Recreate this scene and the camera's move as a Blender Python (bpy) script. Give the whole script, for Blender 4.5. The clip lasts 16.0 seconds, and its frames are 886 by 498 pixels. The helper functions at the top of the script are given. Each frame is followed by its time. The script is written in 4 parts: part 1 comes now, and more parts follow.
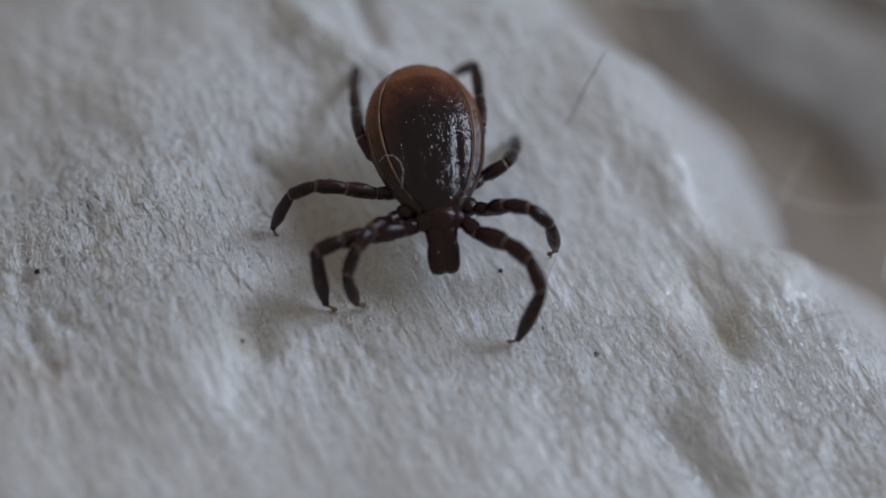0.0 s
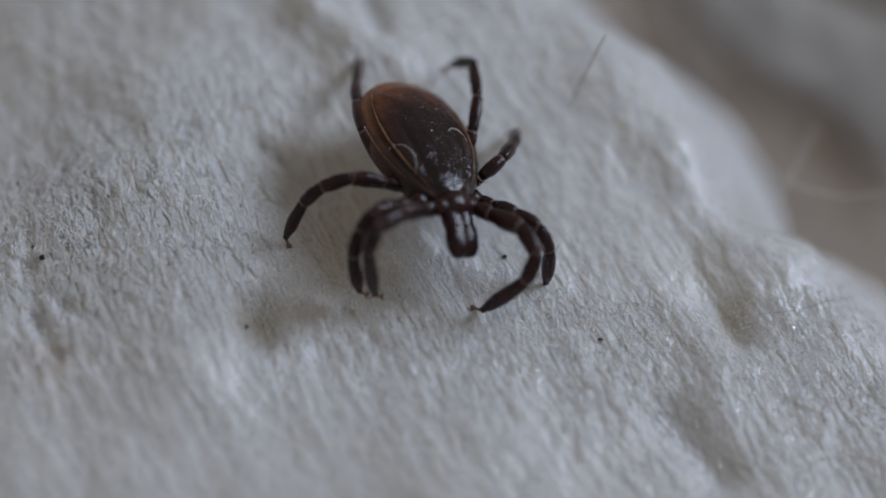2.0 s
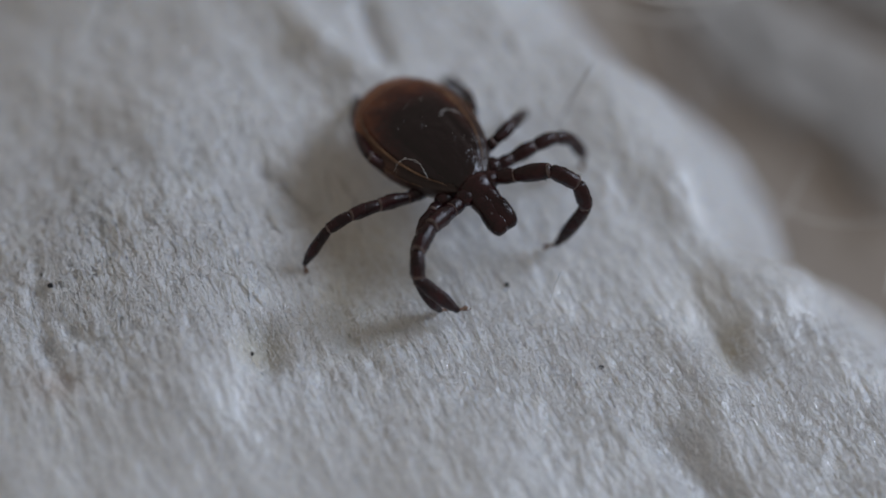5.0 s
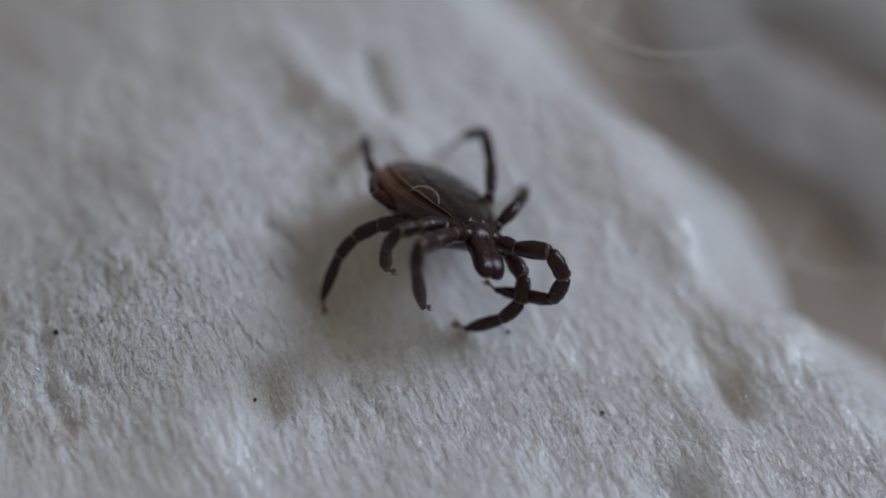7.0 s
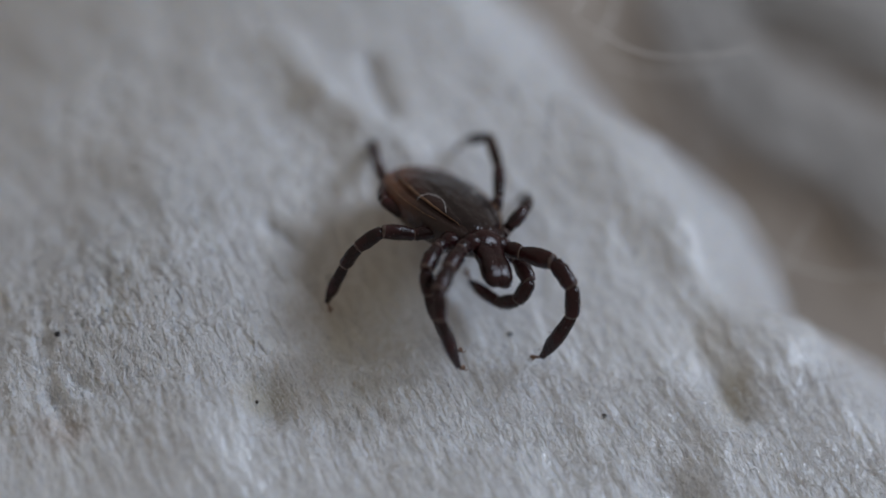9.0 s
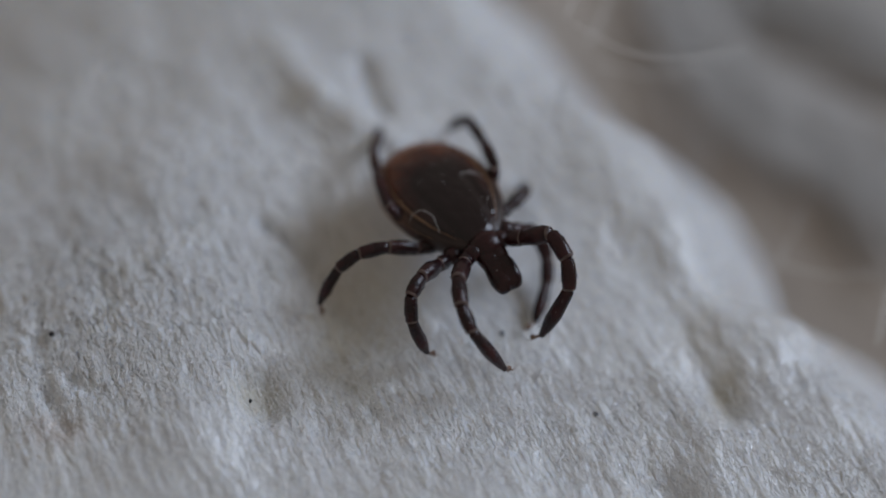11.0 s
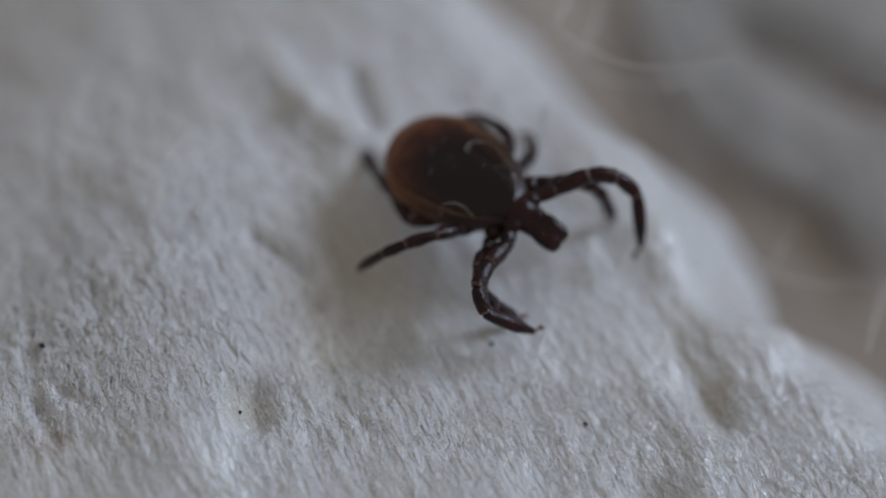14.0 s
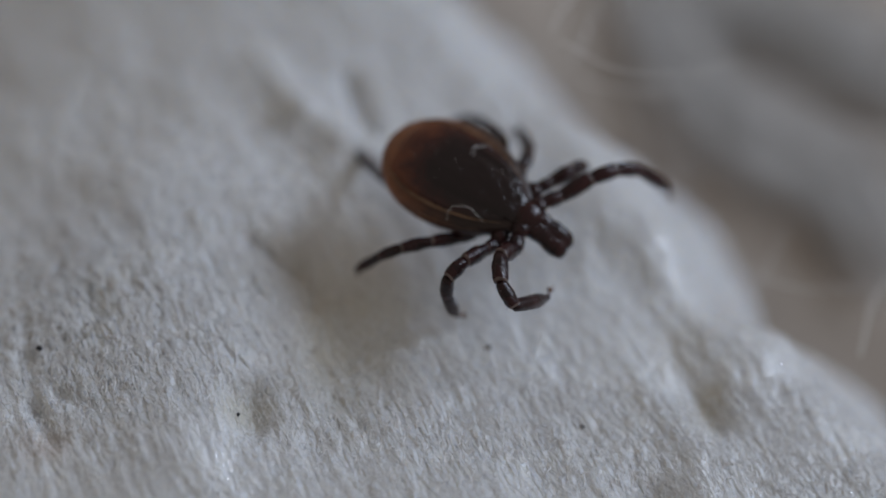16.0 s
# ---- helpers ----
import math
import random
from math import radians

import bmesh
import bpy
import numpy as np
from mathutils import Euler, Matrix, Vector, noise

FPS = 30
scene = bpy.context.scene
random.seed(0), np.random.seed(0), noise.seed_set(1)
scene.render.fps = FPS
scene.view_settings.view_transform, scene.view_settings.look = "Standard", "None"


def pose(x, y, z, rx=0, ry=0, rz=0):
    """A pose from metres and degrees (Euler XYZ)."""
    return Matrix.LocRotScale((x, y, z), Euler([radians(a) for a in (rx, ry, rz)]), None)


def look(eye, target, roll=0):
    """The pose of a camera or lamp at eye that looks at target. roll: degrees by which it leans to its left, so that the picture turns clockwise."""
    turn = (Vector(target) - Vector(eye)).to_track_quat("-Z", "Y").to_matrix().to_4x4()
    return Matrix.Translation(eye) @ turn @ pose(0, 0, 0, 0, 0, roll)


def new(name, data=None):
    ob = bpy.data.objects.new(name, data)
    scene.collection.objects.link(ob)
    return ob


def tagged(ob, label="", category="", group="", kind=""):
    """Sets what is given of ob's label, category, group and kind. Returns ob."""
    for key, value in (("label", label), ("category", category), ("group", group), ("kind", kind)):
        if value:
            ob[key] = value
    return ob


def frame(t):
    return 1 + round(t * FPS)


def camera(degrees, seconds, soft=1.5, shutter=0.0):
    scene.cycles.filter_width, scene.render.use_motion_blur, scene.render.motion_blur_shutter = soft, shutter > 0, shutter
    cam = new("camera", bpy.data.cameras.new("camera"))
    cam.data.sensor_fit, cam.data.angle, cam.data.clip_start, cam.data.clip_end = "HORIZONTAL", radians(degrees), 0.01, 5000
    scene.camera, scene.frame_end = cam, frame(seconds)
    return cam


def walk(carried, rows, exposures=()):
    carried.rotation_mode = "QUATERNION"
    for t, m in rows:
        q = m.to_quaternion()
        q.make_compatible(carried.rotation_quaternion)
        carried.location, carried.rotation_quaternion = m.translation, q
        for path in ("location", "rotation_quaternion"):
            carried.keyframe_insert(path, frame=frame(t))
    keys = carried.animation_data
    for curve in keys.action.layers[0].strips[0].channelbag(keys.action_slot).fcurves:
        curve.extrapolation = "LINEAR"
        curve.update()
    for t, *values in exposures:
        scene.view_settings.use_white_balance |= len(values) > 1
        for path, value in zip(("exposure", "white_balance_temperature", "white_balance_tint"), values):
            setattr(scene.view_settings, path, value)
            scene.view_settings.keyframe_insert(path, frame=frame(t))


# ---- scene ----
cam = camera(28, 16.0, soft=1.6)
MM = 0.001


def from_eye(t, ex, ey, ez, tx, ty, tz, roll):
    return t, look((ex * MM, ey * MM, ez * MM), (tx * MM, ty * MM, tz * MM), roll)


walk(cam, [
    from_eye(0, -0.128, -14.722, 22.617, 0.023, 0.264, 0.000, 10.449),
    from_eye(0.5, -0.034, -14.711, 22.685, 0.009, 0.128, 0.000, 10.124),
    from_eye(1, -0.059, -14.745, 22.671, 0.011, 0.054, 0.000, 10.224),
    from_eye(1.5, 0.049, -14.799, 22.611, 0.008, 0.036, -0.000, 9.865),
    from_eye(2, 0.000, -14.705, 22.644, 0.000, 0.000, 0.000, 10.000),
    from_eye(2.5, -0.036, -14.718, 22.634, -0.010, -0.001, 0.000, 10.074),
    from_eye(3, 0.083, -14.807, 22.586, -0.027, 0.006, 0.000, 9.652),
    from_eye(3.5, 0.068, -14.738, 22.652, -0.040, 0.033, -0.000, 9.658),
    from_eye(4, -0.161, -14.740, 22.812, -0.067, 0.106, 0.000, 10.345),
    from_eye(6.5, 0.199, -15.222, 23.023, -0.274, 1.325, 0.000, 8.643),
    from_eye(7, 0.210, -15.270, 23.016, -0.291, 1.407, 0.000, 8.581),
    from_eye(7.5, 0.069, -15.200, 23.037, -0.304, 1.441, 0.000, 8.959),
    from_eye(8, 0.046, -15.164, 23.078, -0.314, 1.448, -0.000, 8.985),
    from_eye(8.5, 0.064, -15.149, 23.097, -0.321, 1.447, 0.000, 8.901),
    from_eye(9, 0.077, -15.248, 22.992, -0.324, 1.441, 0.000, 8.912),
    from_eye(11.5, 0.179, -15.424, 23.111, -0.168, 1.507, 0.000, 8.915),
    from_eye(12, 0.105, -15.371, 23.173, -0.114, 1.587, 0.000, 9.246),
    from_eye(12.5, 0.121, -15.286, 23.215, -0.091, 1.648, 0.000, 9.217),
    from_eye(13, 0.325, -15.294, 23.166, -0.082, 1.665, 0.000, 8.658),
    from_eye(13.5, 0.003, -15.293, 23.198, -0.076, 1.676, 0.000, 9.648),
    from_eye(14, 0.455, -15.340, 23.168, -0.082, 1.707, -0.000, 8.307),
    from_eye(14.5, 0.192, -15.286, 23.200, -0.075, 1.696, 0.000, 9.087),
    from_eye(15, 0.078, -15.366, 23.189, -0.053, 1.696, 0.000, 9.460),
    from_eye(15.5, 0.165, -15.395, 23.256, -0.028, 1.703, 0.000, 9.280),
    from_eye(16, 0.007, -15.734, 23.014, -0.028, 1.806, -0.000, 9.756),
])
cam.data.dof.use_dof = True
cam.data.dof.focus_distance = 26.65 * MM
cam.data.dof.aperture_fstop = 31.0

# ---- light: a cool window low behind the sheet, and the warm light of the room all round ----
world = bpy.data.worlds.new("warm_room")
scene.world = world
world.use_nodes = True
wn = world.node_tree
wn.nodes["Background"].inputs["Color"].default_value = (0.995, 0.915, 0.82, 1)
wn.nodes["Background"].inputs["Strength"].default_value = 0.245

sun_data = bpy.data.lights.new("window_daylight", 'SUN')
sun_data.energy = 1.85
sun_data.angle = radians(26)
sun_data.color = (0.70, 0.81, 1.0)
sun = new("window_daylight", sun_data)
sun.matrix_world = look((0.65, 0.40, 0.56), (0, 0, 0))
scene.view_settings.exposure = 0.0


# ---- materials ----
def material(name):
    m = bpy.data.materials.new(name)
    m.use_nodes = True
    return m, m.node_tree.nodes, m.node_tree.links, m.node_tree.nodes["Principled BSDF"]


def ramp(nodes, stops):
    r = nodes.new("ShaderNodeValToRGB")
    e = r.color_ramp.elements
    e[0].position, e[0].color = stops[0][0], (*stops[0][1], 1)
    e[1].position, e[1].color = stops[-1][0], (*stops[-1][1], 1)
    for p, c in stops[1:-1]:
        k = e.new(p)
        k.color = (*c, 1)
    return r


def object_noise(nodes, links, scale, stretch=(1, 1, 1), detail=4.0, rough=0.6, turn=(0, 0, 0)):
    co = nodes.new("ShaderNodeTexCoord")
    mp = nodes.new("ShaderNodeMapping")
    mp.vector_type = 'TEXTURE'
    mp.inputs["Scale"].default_value = tuple(1 / k for k in stretch)
    mp.inputs["Rotation"].default_value = turn
    tx = nodes.new("ShaderNodeTexNoise")
    tx.inputs["Scale"].default_value = scale
    tx.inputs["Detail"].default_value = detail
    tx.inputs["Roughness"].default_value = rough
    links.new(co.outputs["Object"], mp.inputs["Vector"])
    links.new(mp.outputs["Vector"], tx.inputs["Vector"])
    return tx


def bumped(nodes, links, bsdf, sources, distance):
    last = None
    for tx, strength, *own in sources:
        b = nodes.new("ShaderNodeBump")
        if isinstance(strength, float):
            b.inputs["Strength"].default_value = strength
        else:
            links.new(strength, b.inputs["Strength"])
        b.inputs["Distance"].default_value = own[0] if own else distance
        links.new(tx.outputs["Fac"], b.inputs["Height"])
        if last:
            links.new(last.outputs["Normal"], b.inputs["Normal"])
        last = b
    links.new(last.outputs["Normal"], bsdf.inputs["Normal"])


def mixed(nodes, links, fac, a, b, mode='MIX'):
    m = nodes.new("ShaderNodeMix")
    m.data_type, m.blend_type = 'RGBA', mode
    if isinstance(fac, float):
        m.inputs["Factor"].default_value = fac
    else:
        links.new(fac, m.inputs["Factor"])
    for socket, v in (("A", a), ("B", b)):
        sockets = [s for s in m.inputs if s.name == socket and s.type == 'RGBA']
        if isinstance(v, tuple):
            sockets[0].default_value = (*v, 1)
        else:
            links.new(v, sockets[0])
    return [s for s in m.outputs if s.type == 'RGBA'][0]


def patch(nodes, links, centre, size, soft, ragged=0.35):
    """A patch with an uneven outline: 1 inside, 0 outside, by its place on the sheet."""
    co = nodes.new("ShaderNodeTexCoord")
    sub = nodes.new("ShaderNodeVectorMath")
    sub.operation = 'SUBTRACT'
    sub.inputs[1].default_value = (centre[0] * MM, centre[1] * MM, 0)
    div = nodes.new("ShaderNodeVectorMath")
    div.operation = 'DIVIDE'
    div.inputs[1].default_value = (size[0] * MM, size[1] * MM, 1)
    ln = nodes.new("ShaderNodeVectorMath")
    ln.operation = 'LENGTH'
    links.new(co.outputs["Object"], sub.inputs[0])
    links.new(sub.outputs[0], div.inputs[0])
    links.new(div.outputs[0], ln.inputs[0])
    nz = object_noise(nodes, links, 900, detail=3)
    mad = nodes.new("ShaderNodeMath")
    mad.operation = 'MULTIPLY_ADD'
    mad.inputs[1].default_value = ragged
    links.new(nz.outputs["Fac"], mad.inputs[0])
    links.new(ln.outputs["Value"], mad.inputs[2])
    mr = nodes.new("ShaderNodeMapRange")
    mr.interpolation_type = 'SMOOTHSTEP'
    mr.inputs["From Min"].default_value = 1.0 + ragged / 2 + soft / 2
    mr.inputs["From Max"].default_value = 1.0 + ragged / 2 - soft
    links.new(mad.outputs[0], mr.inputs["Value"])
    return mr.outputs["Result"]


def make_paper():
    m, n, l, b = material("tissue_paper")
    grain = object_noise(n, l, 4200, (1.55, 0.8, 1), 3, 0.62, (0, 0, radians(34)))
    grain.inputs["Distortion"].default_value = 0.45
    cloud = object_noise(n, l, 420, (1, 0.7, 1), 3)
    fine = object_noise(n, l, 14000, (1, 1, 1), 3, 0.6)
    ridge = object_noise(n, l, 3500, (1.5, 0.5, 1), 1.5, 0.5, (0, 0, radians(34)))
    ridge.inputs["Distortion"].default_value = 0.45
    rib = object_noise(n, l, 5200, (1.5, 0.5, 1), 1.5, 0.5, (0, 0, radians(32)))
    rib.inputs["Distortion"].default_value = 0.5
    tone = ramp(n, [(0.3, (0.66, 0.66, 0.665)), (0.7, (0.80, 0.80, 0.80))])
    l.new(cloud.outputs["Fac"], tone.inputs["Fac"])
    thread = ramp(n, [(0.35, (0.86, 0.86, 0.87)), (0.65, (1, 1, 1))])
    l.new(grain.outputs["Fac"], thread.inputs["Fac"])
    col = mixed(n, l, 1.0, tone.outputs["Color"], thread.outputs["Color"], 'MULTIPLY')
    # stains, and shade painted into the sheet's colour
    for centre, size, soft, ragged, tint, amount in STAINS_AND_SHADE:
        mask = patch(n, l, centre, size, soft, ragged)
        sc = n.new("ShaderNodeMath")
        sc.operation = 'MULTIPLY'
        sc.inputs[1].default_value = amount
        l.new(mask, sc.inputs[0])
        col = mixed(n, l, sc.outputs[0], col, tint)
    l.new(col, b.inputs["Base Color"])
    shine = n.new("ShaderNodeMapRange")
    shine.inputs["From Min"].default_value = 0.35
    shine.inputs["From Max"].default_value = 0.65
    shine.inputs["To Min"].default_value = 0.6
    shine.inputs["To Max"].default_value = 0.13
    l.new(fine.outputs["Fac"], shine.inputs["Value"])
    l.new(shine.outputs["Result"], b.inputs["Roughness"])
    b.inputs["Specular IOR Level"].default_value = 0.8
    b.inputs["Subsurface Weight"].default_value = 0.65
    b.inputs["Subsurface Radius"].default_value = (1.0, 0.85, 0.7)
    b.inputs["Subsurface Scale"].default_value = 0.00032
    # felted rough in clumps, with the relief lowered in a broad patch right of centre
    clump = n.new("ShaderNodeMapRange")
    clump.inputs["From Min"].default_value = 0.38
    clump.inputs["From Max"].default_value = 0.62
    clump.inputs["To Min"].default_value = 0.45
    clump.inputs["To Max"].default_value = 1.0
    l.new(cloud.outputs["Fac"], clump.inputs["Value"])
    smooth_mid = patch(n, l, (2.5, 1.7), (5.2, 2.8), 0.8, 0.5)
    mid_relief = n.new("ShaderNodeMath")
    mid_relief.operation = 'MULTIPLY_ADD'
    mid_relief.inputs[1].default_value = -0.72
    mid_relief.inputs[2].default_value = 1.0
    l.new(smooth_mid, mid_relief.inputs[0])
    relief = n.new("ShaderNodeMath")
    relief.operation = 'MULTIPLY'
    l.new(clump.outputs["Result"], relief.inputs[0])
    l.new(mid_relief.outputs[0], relief.inputs[1])
    # relief lowered along the front, softening the foreground as focus blur would
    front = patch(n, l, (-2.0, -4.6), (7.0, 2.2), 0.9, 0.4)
    front_relief = n.new("ShaderNodeMath")
    front_relief.operation = 'MULTIPLY_ADD'
    front_relief.inputs[1].default_value = -0.72
    front_relief.inputs[2].default_value = 1.0
    l.new(front, front_relief.inputs[0])
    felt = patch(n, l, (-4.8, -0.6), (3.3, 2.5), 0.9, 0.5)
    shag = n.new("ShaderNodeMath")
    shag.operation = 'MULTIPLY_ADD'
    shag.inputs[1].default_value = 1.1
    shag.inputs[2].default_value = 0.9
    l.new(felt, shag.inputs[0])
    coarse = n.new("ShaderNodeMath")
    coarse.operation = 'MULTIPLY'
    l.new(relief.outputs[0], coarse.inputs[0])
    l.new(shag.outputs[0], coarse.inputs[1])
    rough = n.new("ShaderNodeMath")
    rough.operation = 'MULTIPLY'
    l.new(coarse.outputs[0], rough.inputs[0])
    l.new(front_relief.outputs[0], rough.inputs[1])
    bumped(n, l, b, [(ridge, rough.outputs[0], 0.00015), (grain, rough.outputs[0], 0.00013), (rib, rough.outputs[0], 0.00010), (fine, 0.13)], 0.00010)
    return m


# soaked and dirty patches of the sheet, some tinted to paint in shade: centre, half size (mm), softness, raggedness,
# colour, amount
STAINS_AND_SHADE = (
    ((-1.2, -0.3), (0.9, 1.5), 0.8, 0.6, (0.50, 0.47, 0.30), 0.28),
    ((-2.55, -1.8), (0.45, 0.42), 0.8, 0.6, (0.42, 0.37, 0.25), 0.55),
    ((-5.36, -2.9), (0.55, 0.35), 0.9, 0.5, (0.40, 0.30, 0.24), 0.5),
    # beige patch beside the tick: part stain, part its shadow tinted in
    ((-1.7, 0.8), (1.35, 1.9), 1.0, 0.5, (0.50, 0.41, 0.30), 0.38),
    # right crease: yellow-brown tinge, its shade deepened by the colour
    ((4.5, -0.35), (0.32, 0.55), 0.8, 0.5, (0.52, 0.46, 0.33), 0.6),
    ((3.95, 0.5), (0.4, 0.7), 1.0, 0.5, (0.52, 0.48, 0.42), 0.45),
    # tan notch in the edge, toned down further by the tint
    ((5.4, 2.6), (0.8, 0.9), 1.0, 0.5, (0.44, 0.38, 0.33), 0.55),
    # slope to the edge, tinted to dim the light it catches
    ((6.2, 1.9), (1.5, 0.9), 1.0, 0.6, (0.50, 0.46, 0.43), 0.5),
)


def make_blanket():
    m, n, l, b = material("felted_wool")
    grain = object_noise(n, l, 2600, (1, 0.5, 1), 5, 0.7, (0, 0, radians(50)))
    cloud = object_noise(n, l, 170, (1, 0.35, 1), 3, 0.55, (0, 0, radians(50)))
    tone = ramp(n, [(0.30, (0.39, 0.335, 0.285)), (0.56, (0.455, 0.395, 0.342)), (0.78, (0.52, 0.475, 0.43))])
    l.new(cloud.outputs["Fac"], tone.inputs["Fac"])
    spot = ramp(n, [(0.3, (0.8, 0.8, 0.8)), (0.7, (1, 1, 1))])
    l.new(grain.outputs["Fac"], spot.inputs["Fac"])
    l.new(mixed(n, l, 1.0, tone.outputs["Color"], spot.outputs["Color"], 'MULTIPLY'), b.inputs["Base Color"])
    b.inputs["Roughness"].default_value = 0.95
    b.inputs["Specular IOR Level"].default_value = 0.15
    bumped(n, l, b, [(grain, 0.8)], 0.0001)
    return m


def make_fibre(name, colour, rough=0.35, see=0.0, gloss=0.5):
    m, n, l, b = material(name)
    info = n.new("ShaderNodeNewGeometry")
    r = ramp(n, [(0.0, tuple(0.82 * c for c in colour)), (1.0, colour)])
    l.new(info.outputs["Random Per Island"], r.inputs["Fac"])
    l.new(r.outputs["Color"], b.inputs["Base Color"])
    b.inputs["Roughness"].default_value = rough
    b.inputs["Transmission Weight"].default_value = see
    b.inputs["Specular IOR Level"].default_value = gloss
    return m


def make_chitin(name, dark, light, scale, rough, bump=0.35):
    m, n, l, b = material(name)
    big = object_noise(n, l, scale, detail=3)
    small = object_noise(n, l, scale * 9, detail=3)
    r = ramp(n, [(0.32, dark), (0.72, light)])
    l.new(big.outputs["Fac"], r.inputs["Fac"])
    l.new(r.outputs["Color"], b.inputs["Base Color"])
    rr = n.new("ShaderNodeMapRange")
    rr.inputs["To Min"].default_value = rough * 0.75
    rr.inputs["To Max"].default_value = rough * 1.35
    l.new(small.outputs["Fac"], rr.inputs["Value"])
    l.new(rr.outputs["Result"], b.inputs["Roughness"])
    b.inputs["Specular IOR Level"].default_value = 0.34
    bumped(n, l, b, [(big, bump), (small, bump * 0.45)], 0.00002)
    return m


def make_back(name, front, middle, rear, rough, pits, centre, width, length):
    """Shell of the back: pigment runs from near-black on the shoulders to amber at margin and tail."""
    m, n, l, b = material(name)
    co = n.new("ShaderNodeTexCoord")
    sub = n.new("ShaderNodeVectorMath")
    sub.operation = 'SUBTRACT'
    sub.inputs[1].default_value = (0, centre * MM, 0)
    div = n.new("ShaderNodeVectorMath")
    div.operation = 'DIVIDE'
    div.inputs[1].default_value = (width * MM, length * MM, 1)
    ln = n.new("ShaderNodeVectorMath")
    ln.operation = 'LENGTH'
    l.new(co.outputs["Object"], sub.inputs[0])
    l.new(sub.outputs[0], div.inputs[0])
    l.new(div.outputs[0], ln.inputs[0])
    mott = object_noise(n, l, 2600, detail=5, rough=0.7)
    mr = n.new("ShaderNodeMath")
    mr.operation = 'MULTIPLY_ADD'
    mr.inputs[1].default_value = 0.66
    l.new(mott.outputs["Fac"], mr.inputs[0])
    l.new(ln.outputs["Value"], mr.inputs[2])
    scale = n.new("ShaderNodeMath")
    scale.operation = 'MULTIPLY'
    scale.inputs[1].default_value = 0.6
    l.new(mr.outputs[0], scale.inputs[0])
    half = tuple(0.55 * a + 0.45 * b for a, b in zip(middle, rear))
    r = ramp(n, [(0.51, front), (0.67, middle), (0.755, half), (0.85, rear)])
    l.new(scale.outputs[0], r.inputs["Fac"])
    l.new(r.outputs["Color"], b.inputs["Base Color"])
    b.inputs["Roughness"].default_value = rough
    b.inputs["Specular IOR Level"].default_value = 0.46
    vor = n.new("ShaderNodeTexVoronoi")
    vor.inputs["Scale"].default_value = 17000
    l.new(co.outputs["Object"], vor.inputs["Vector"])
    pit = n.new("ShaderNodeMapRange")
    pit.inputs["From Min"].default_value = 0.0
    pit.inputs["From Max"].default_value = 0.45
    l.new(vor.outputs["Distance"], pit.inputs["Value"])
    wav = object_noise(n, l, 6500, (1, 0.7, 1), 4)
    b1 = n.new("ShaderNodeBump")
    b1.inputs["Strength"].default_value = pits
    b1.inputs["Distance"].default_value = 0.00002
    l.new(pit.outputs["Result"], b1.inputs["Height"])
    b2 = n.new("ShaderNodeBump")
    b2.inputs["Strength"].default_value = 0.75
    b2.inputs["Distance"].default_value = 0.00004
    l.new(wav.outputs["Fac"], b2.inputs["Height"])
    l.new(b1.outputs["Normal"], b2.inputs["Normal"])
    l.new(b2.outputs["Normal"], b.inputs["Normal"])
    return m


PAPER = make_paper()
WOOL = make_blanket()
PULP = make_fibre("white_pulp_fibre", (0.93, 0.93, 0.94), 0.14, 0.0, 1.0)
WOOL_HAIR = make_fibre("pale_wool_hair", (0.85, 0.84, 0.82), 0.4)
WISP = make_fibre("loose_wool", (0.70, 0.69, 0.68), 0.8)
DARK_HAIR = make_fibre("dark_hair", (0.10, 0.09, 0.085), 0.4)
GRIT = make_chitin("black_grit", (0.01, 0.01, 0.012), (0.03, 0.03, 0.035), 9000, 0.5)
SHIELD = make_back("dark_shield", (0.0085, 0.0026, 0.0038), (0.036, 0.0080, 0.0068), (0.17, 0.048, 0.016), 0.155, 0.34, -0.5, 0.92, 1.50)
SKIN = make_back("amber_skin", (0.022, 0.009, 0.007), (0.070, 0.025, 0.013), (0.205, 0.078, 0.034), 0.34, 0.25, -0.75, 1.32, 1.62)
RIM = make_chitin("tan_rim", (0.08, 0.04, 0.022), (0.32, 0.19, 0.11), 3000, 0.3)
LEG = make_chitin("leg_chitin", (0.0070, 0.0026, 0.0036), (0.038, 0.0092, 0.0105), 3500, 0.22, 0.9)
RING = make_chitin("pale_joint", (0.03, 0.016, 0.014), (0.19, 0.14, 0.125), 9000, 0.4)
PAD = make_chitin("amber_pad", (0.12, 0.065, 0.045), (0.26, 0.17, 0.12), 6000, 0.4)
# pale colour that paints the glints on the mouthparts
GLINT_SPOT = make_chitin("pale_glint", (0.06, 0.05, 0.05), (0.17, 0.16, 0.16), 6000, 0.35)
MOUTH = make_chitin("mouthpart_chitin", (0.0065, 0.0024, 0.0034), (0.032, 0.0082, 0.0088), 2600, 0.17, 0.9)


# ---- mesh helpers ----
def mesh_of(name, verts, faces, mats, smooth=True, slots=None):
    me = bpy.data.meshes.new(name)
    me.from_pydata([(x * MM, y * MM, z * MM) for x, y, z in verts], [], faces)
    for m in mats:
        me.materials.append(m)
    me.polygons.foreach_set("use_smooth", [smooth] * len(me.polygons))
    if slots is not None:
        me.polygons.foreach_set("material_index", slots)
    me.update()
    return me


def part(name, me, parent, label=""):
    ob = new(name, me)
    ob.parent = parent
    if label:
        tagged(ob, label)
    return ob


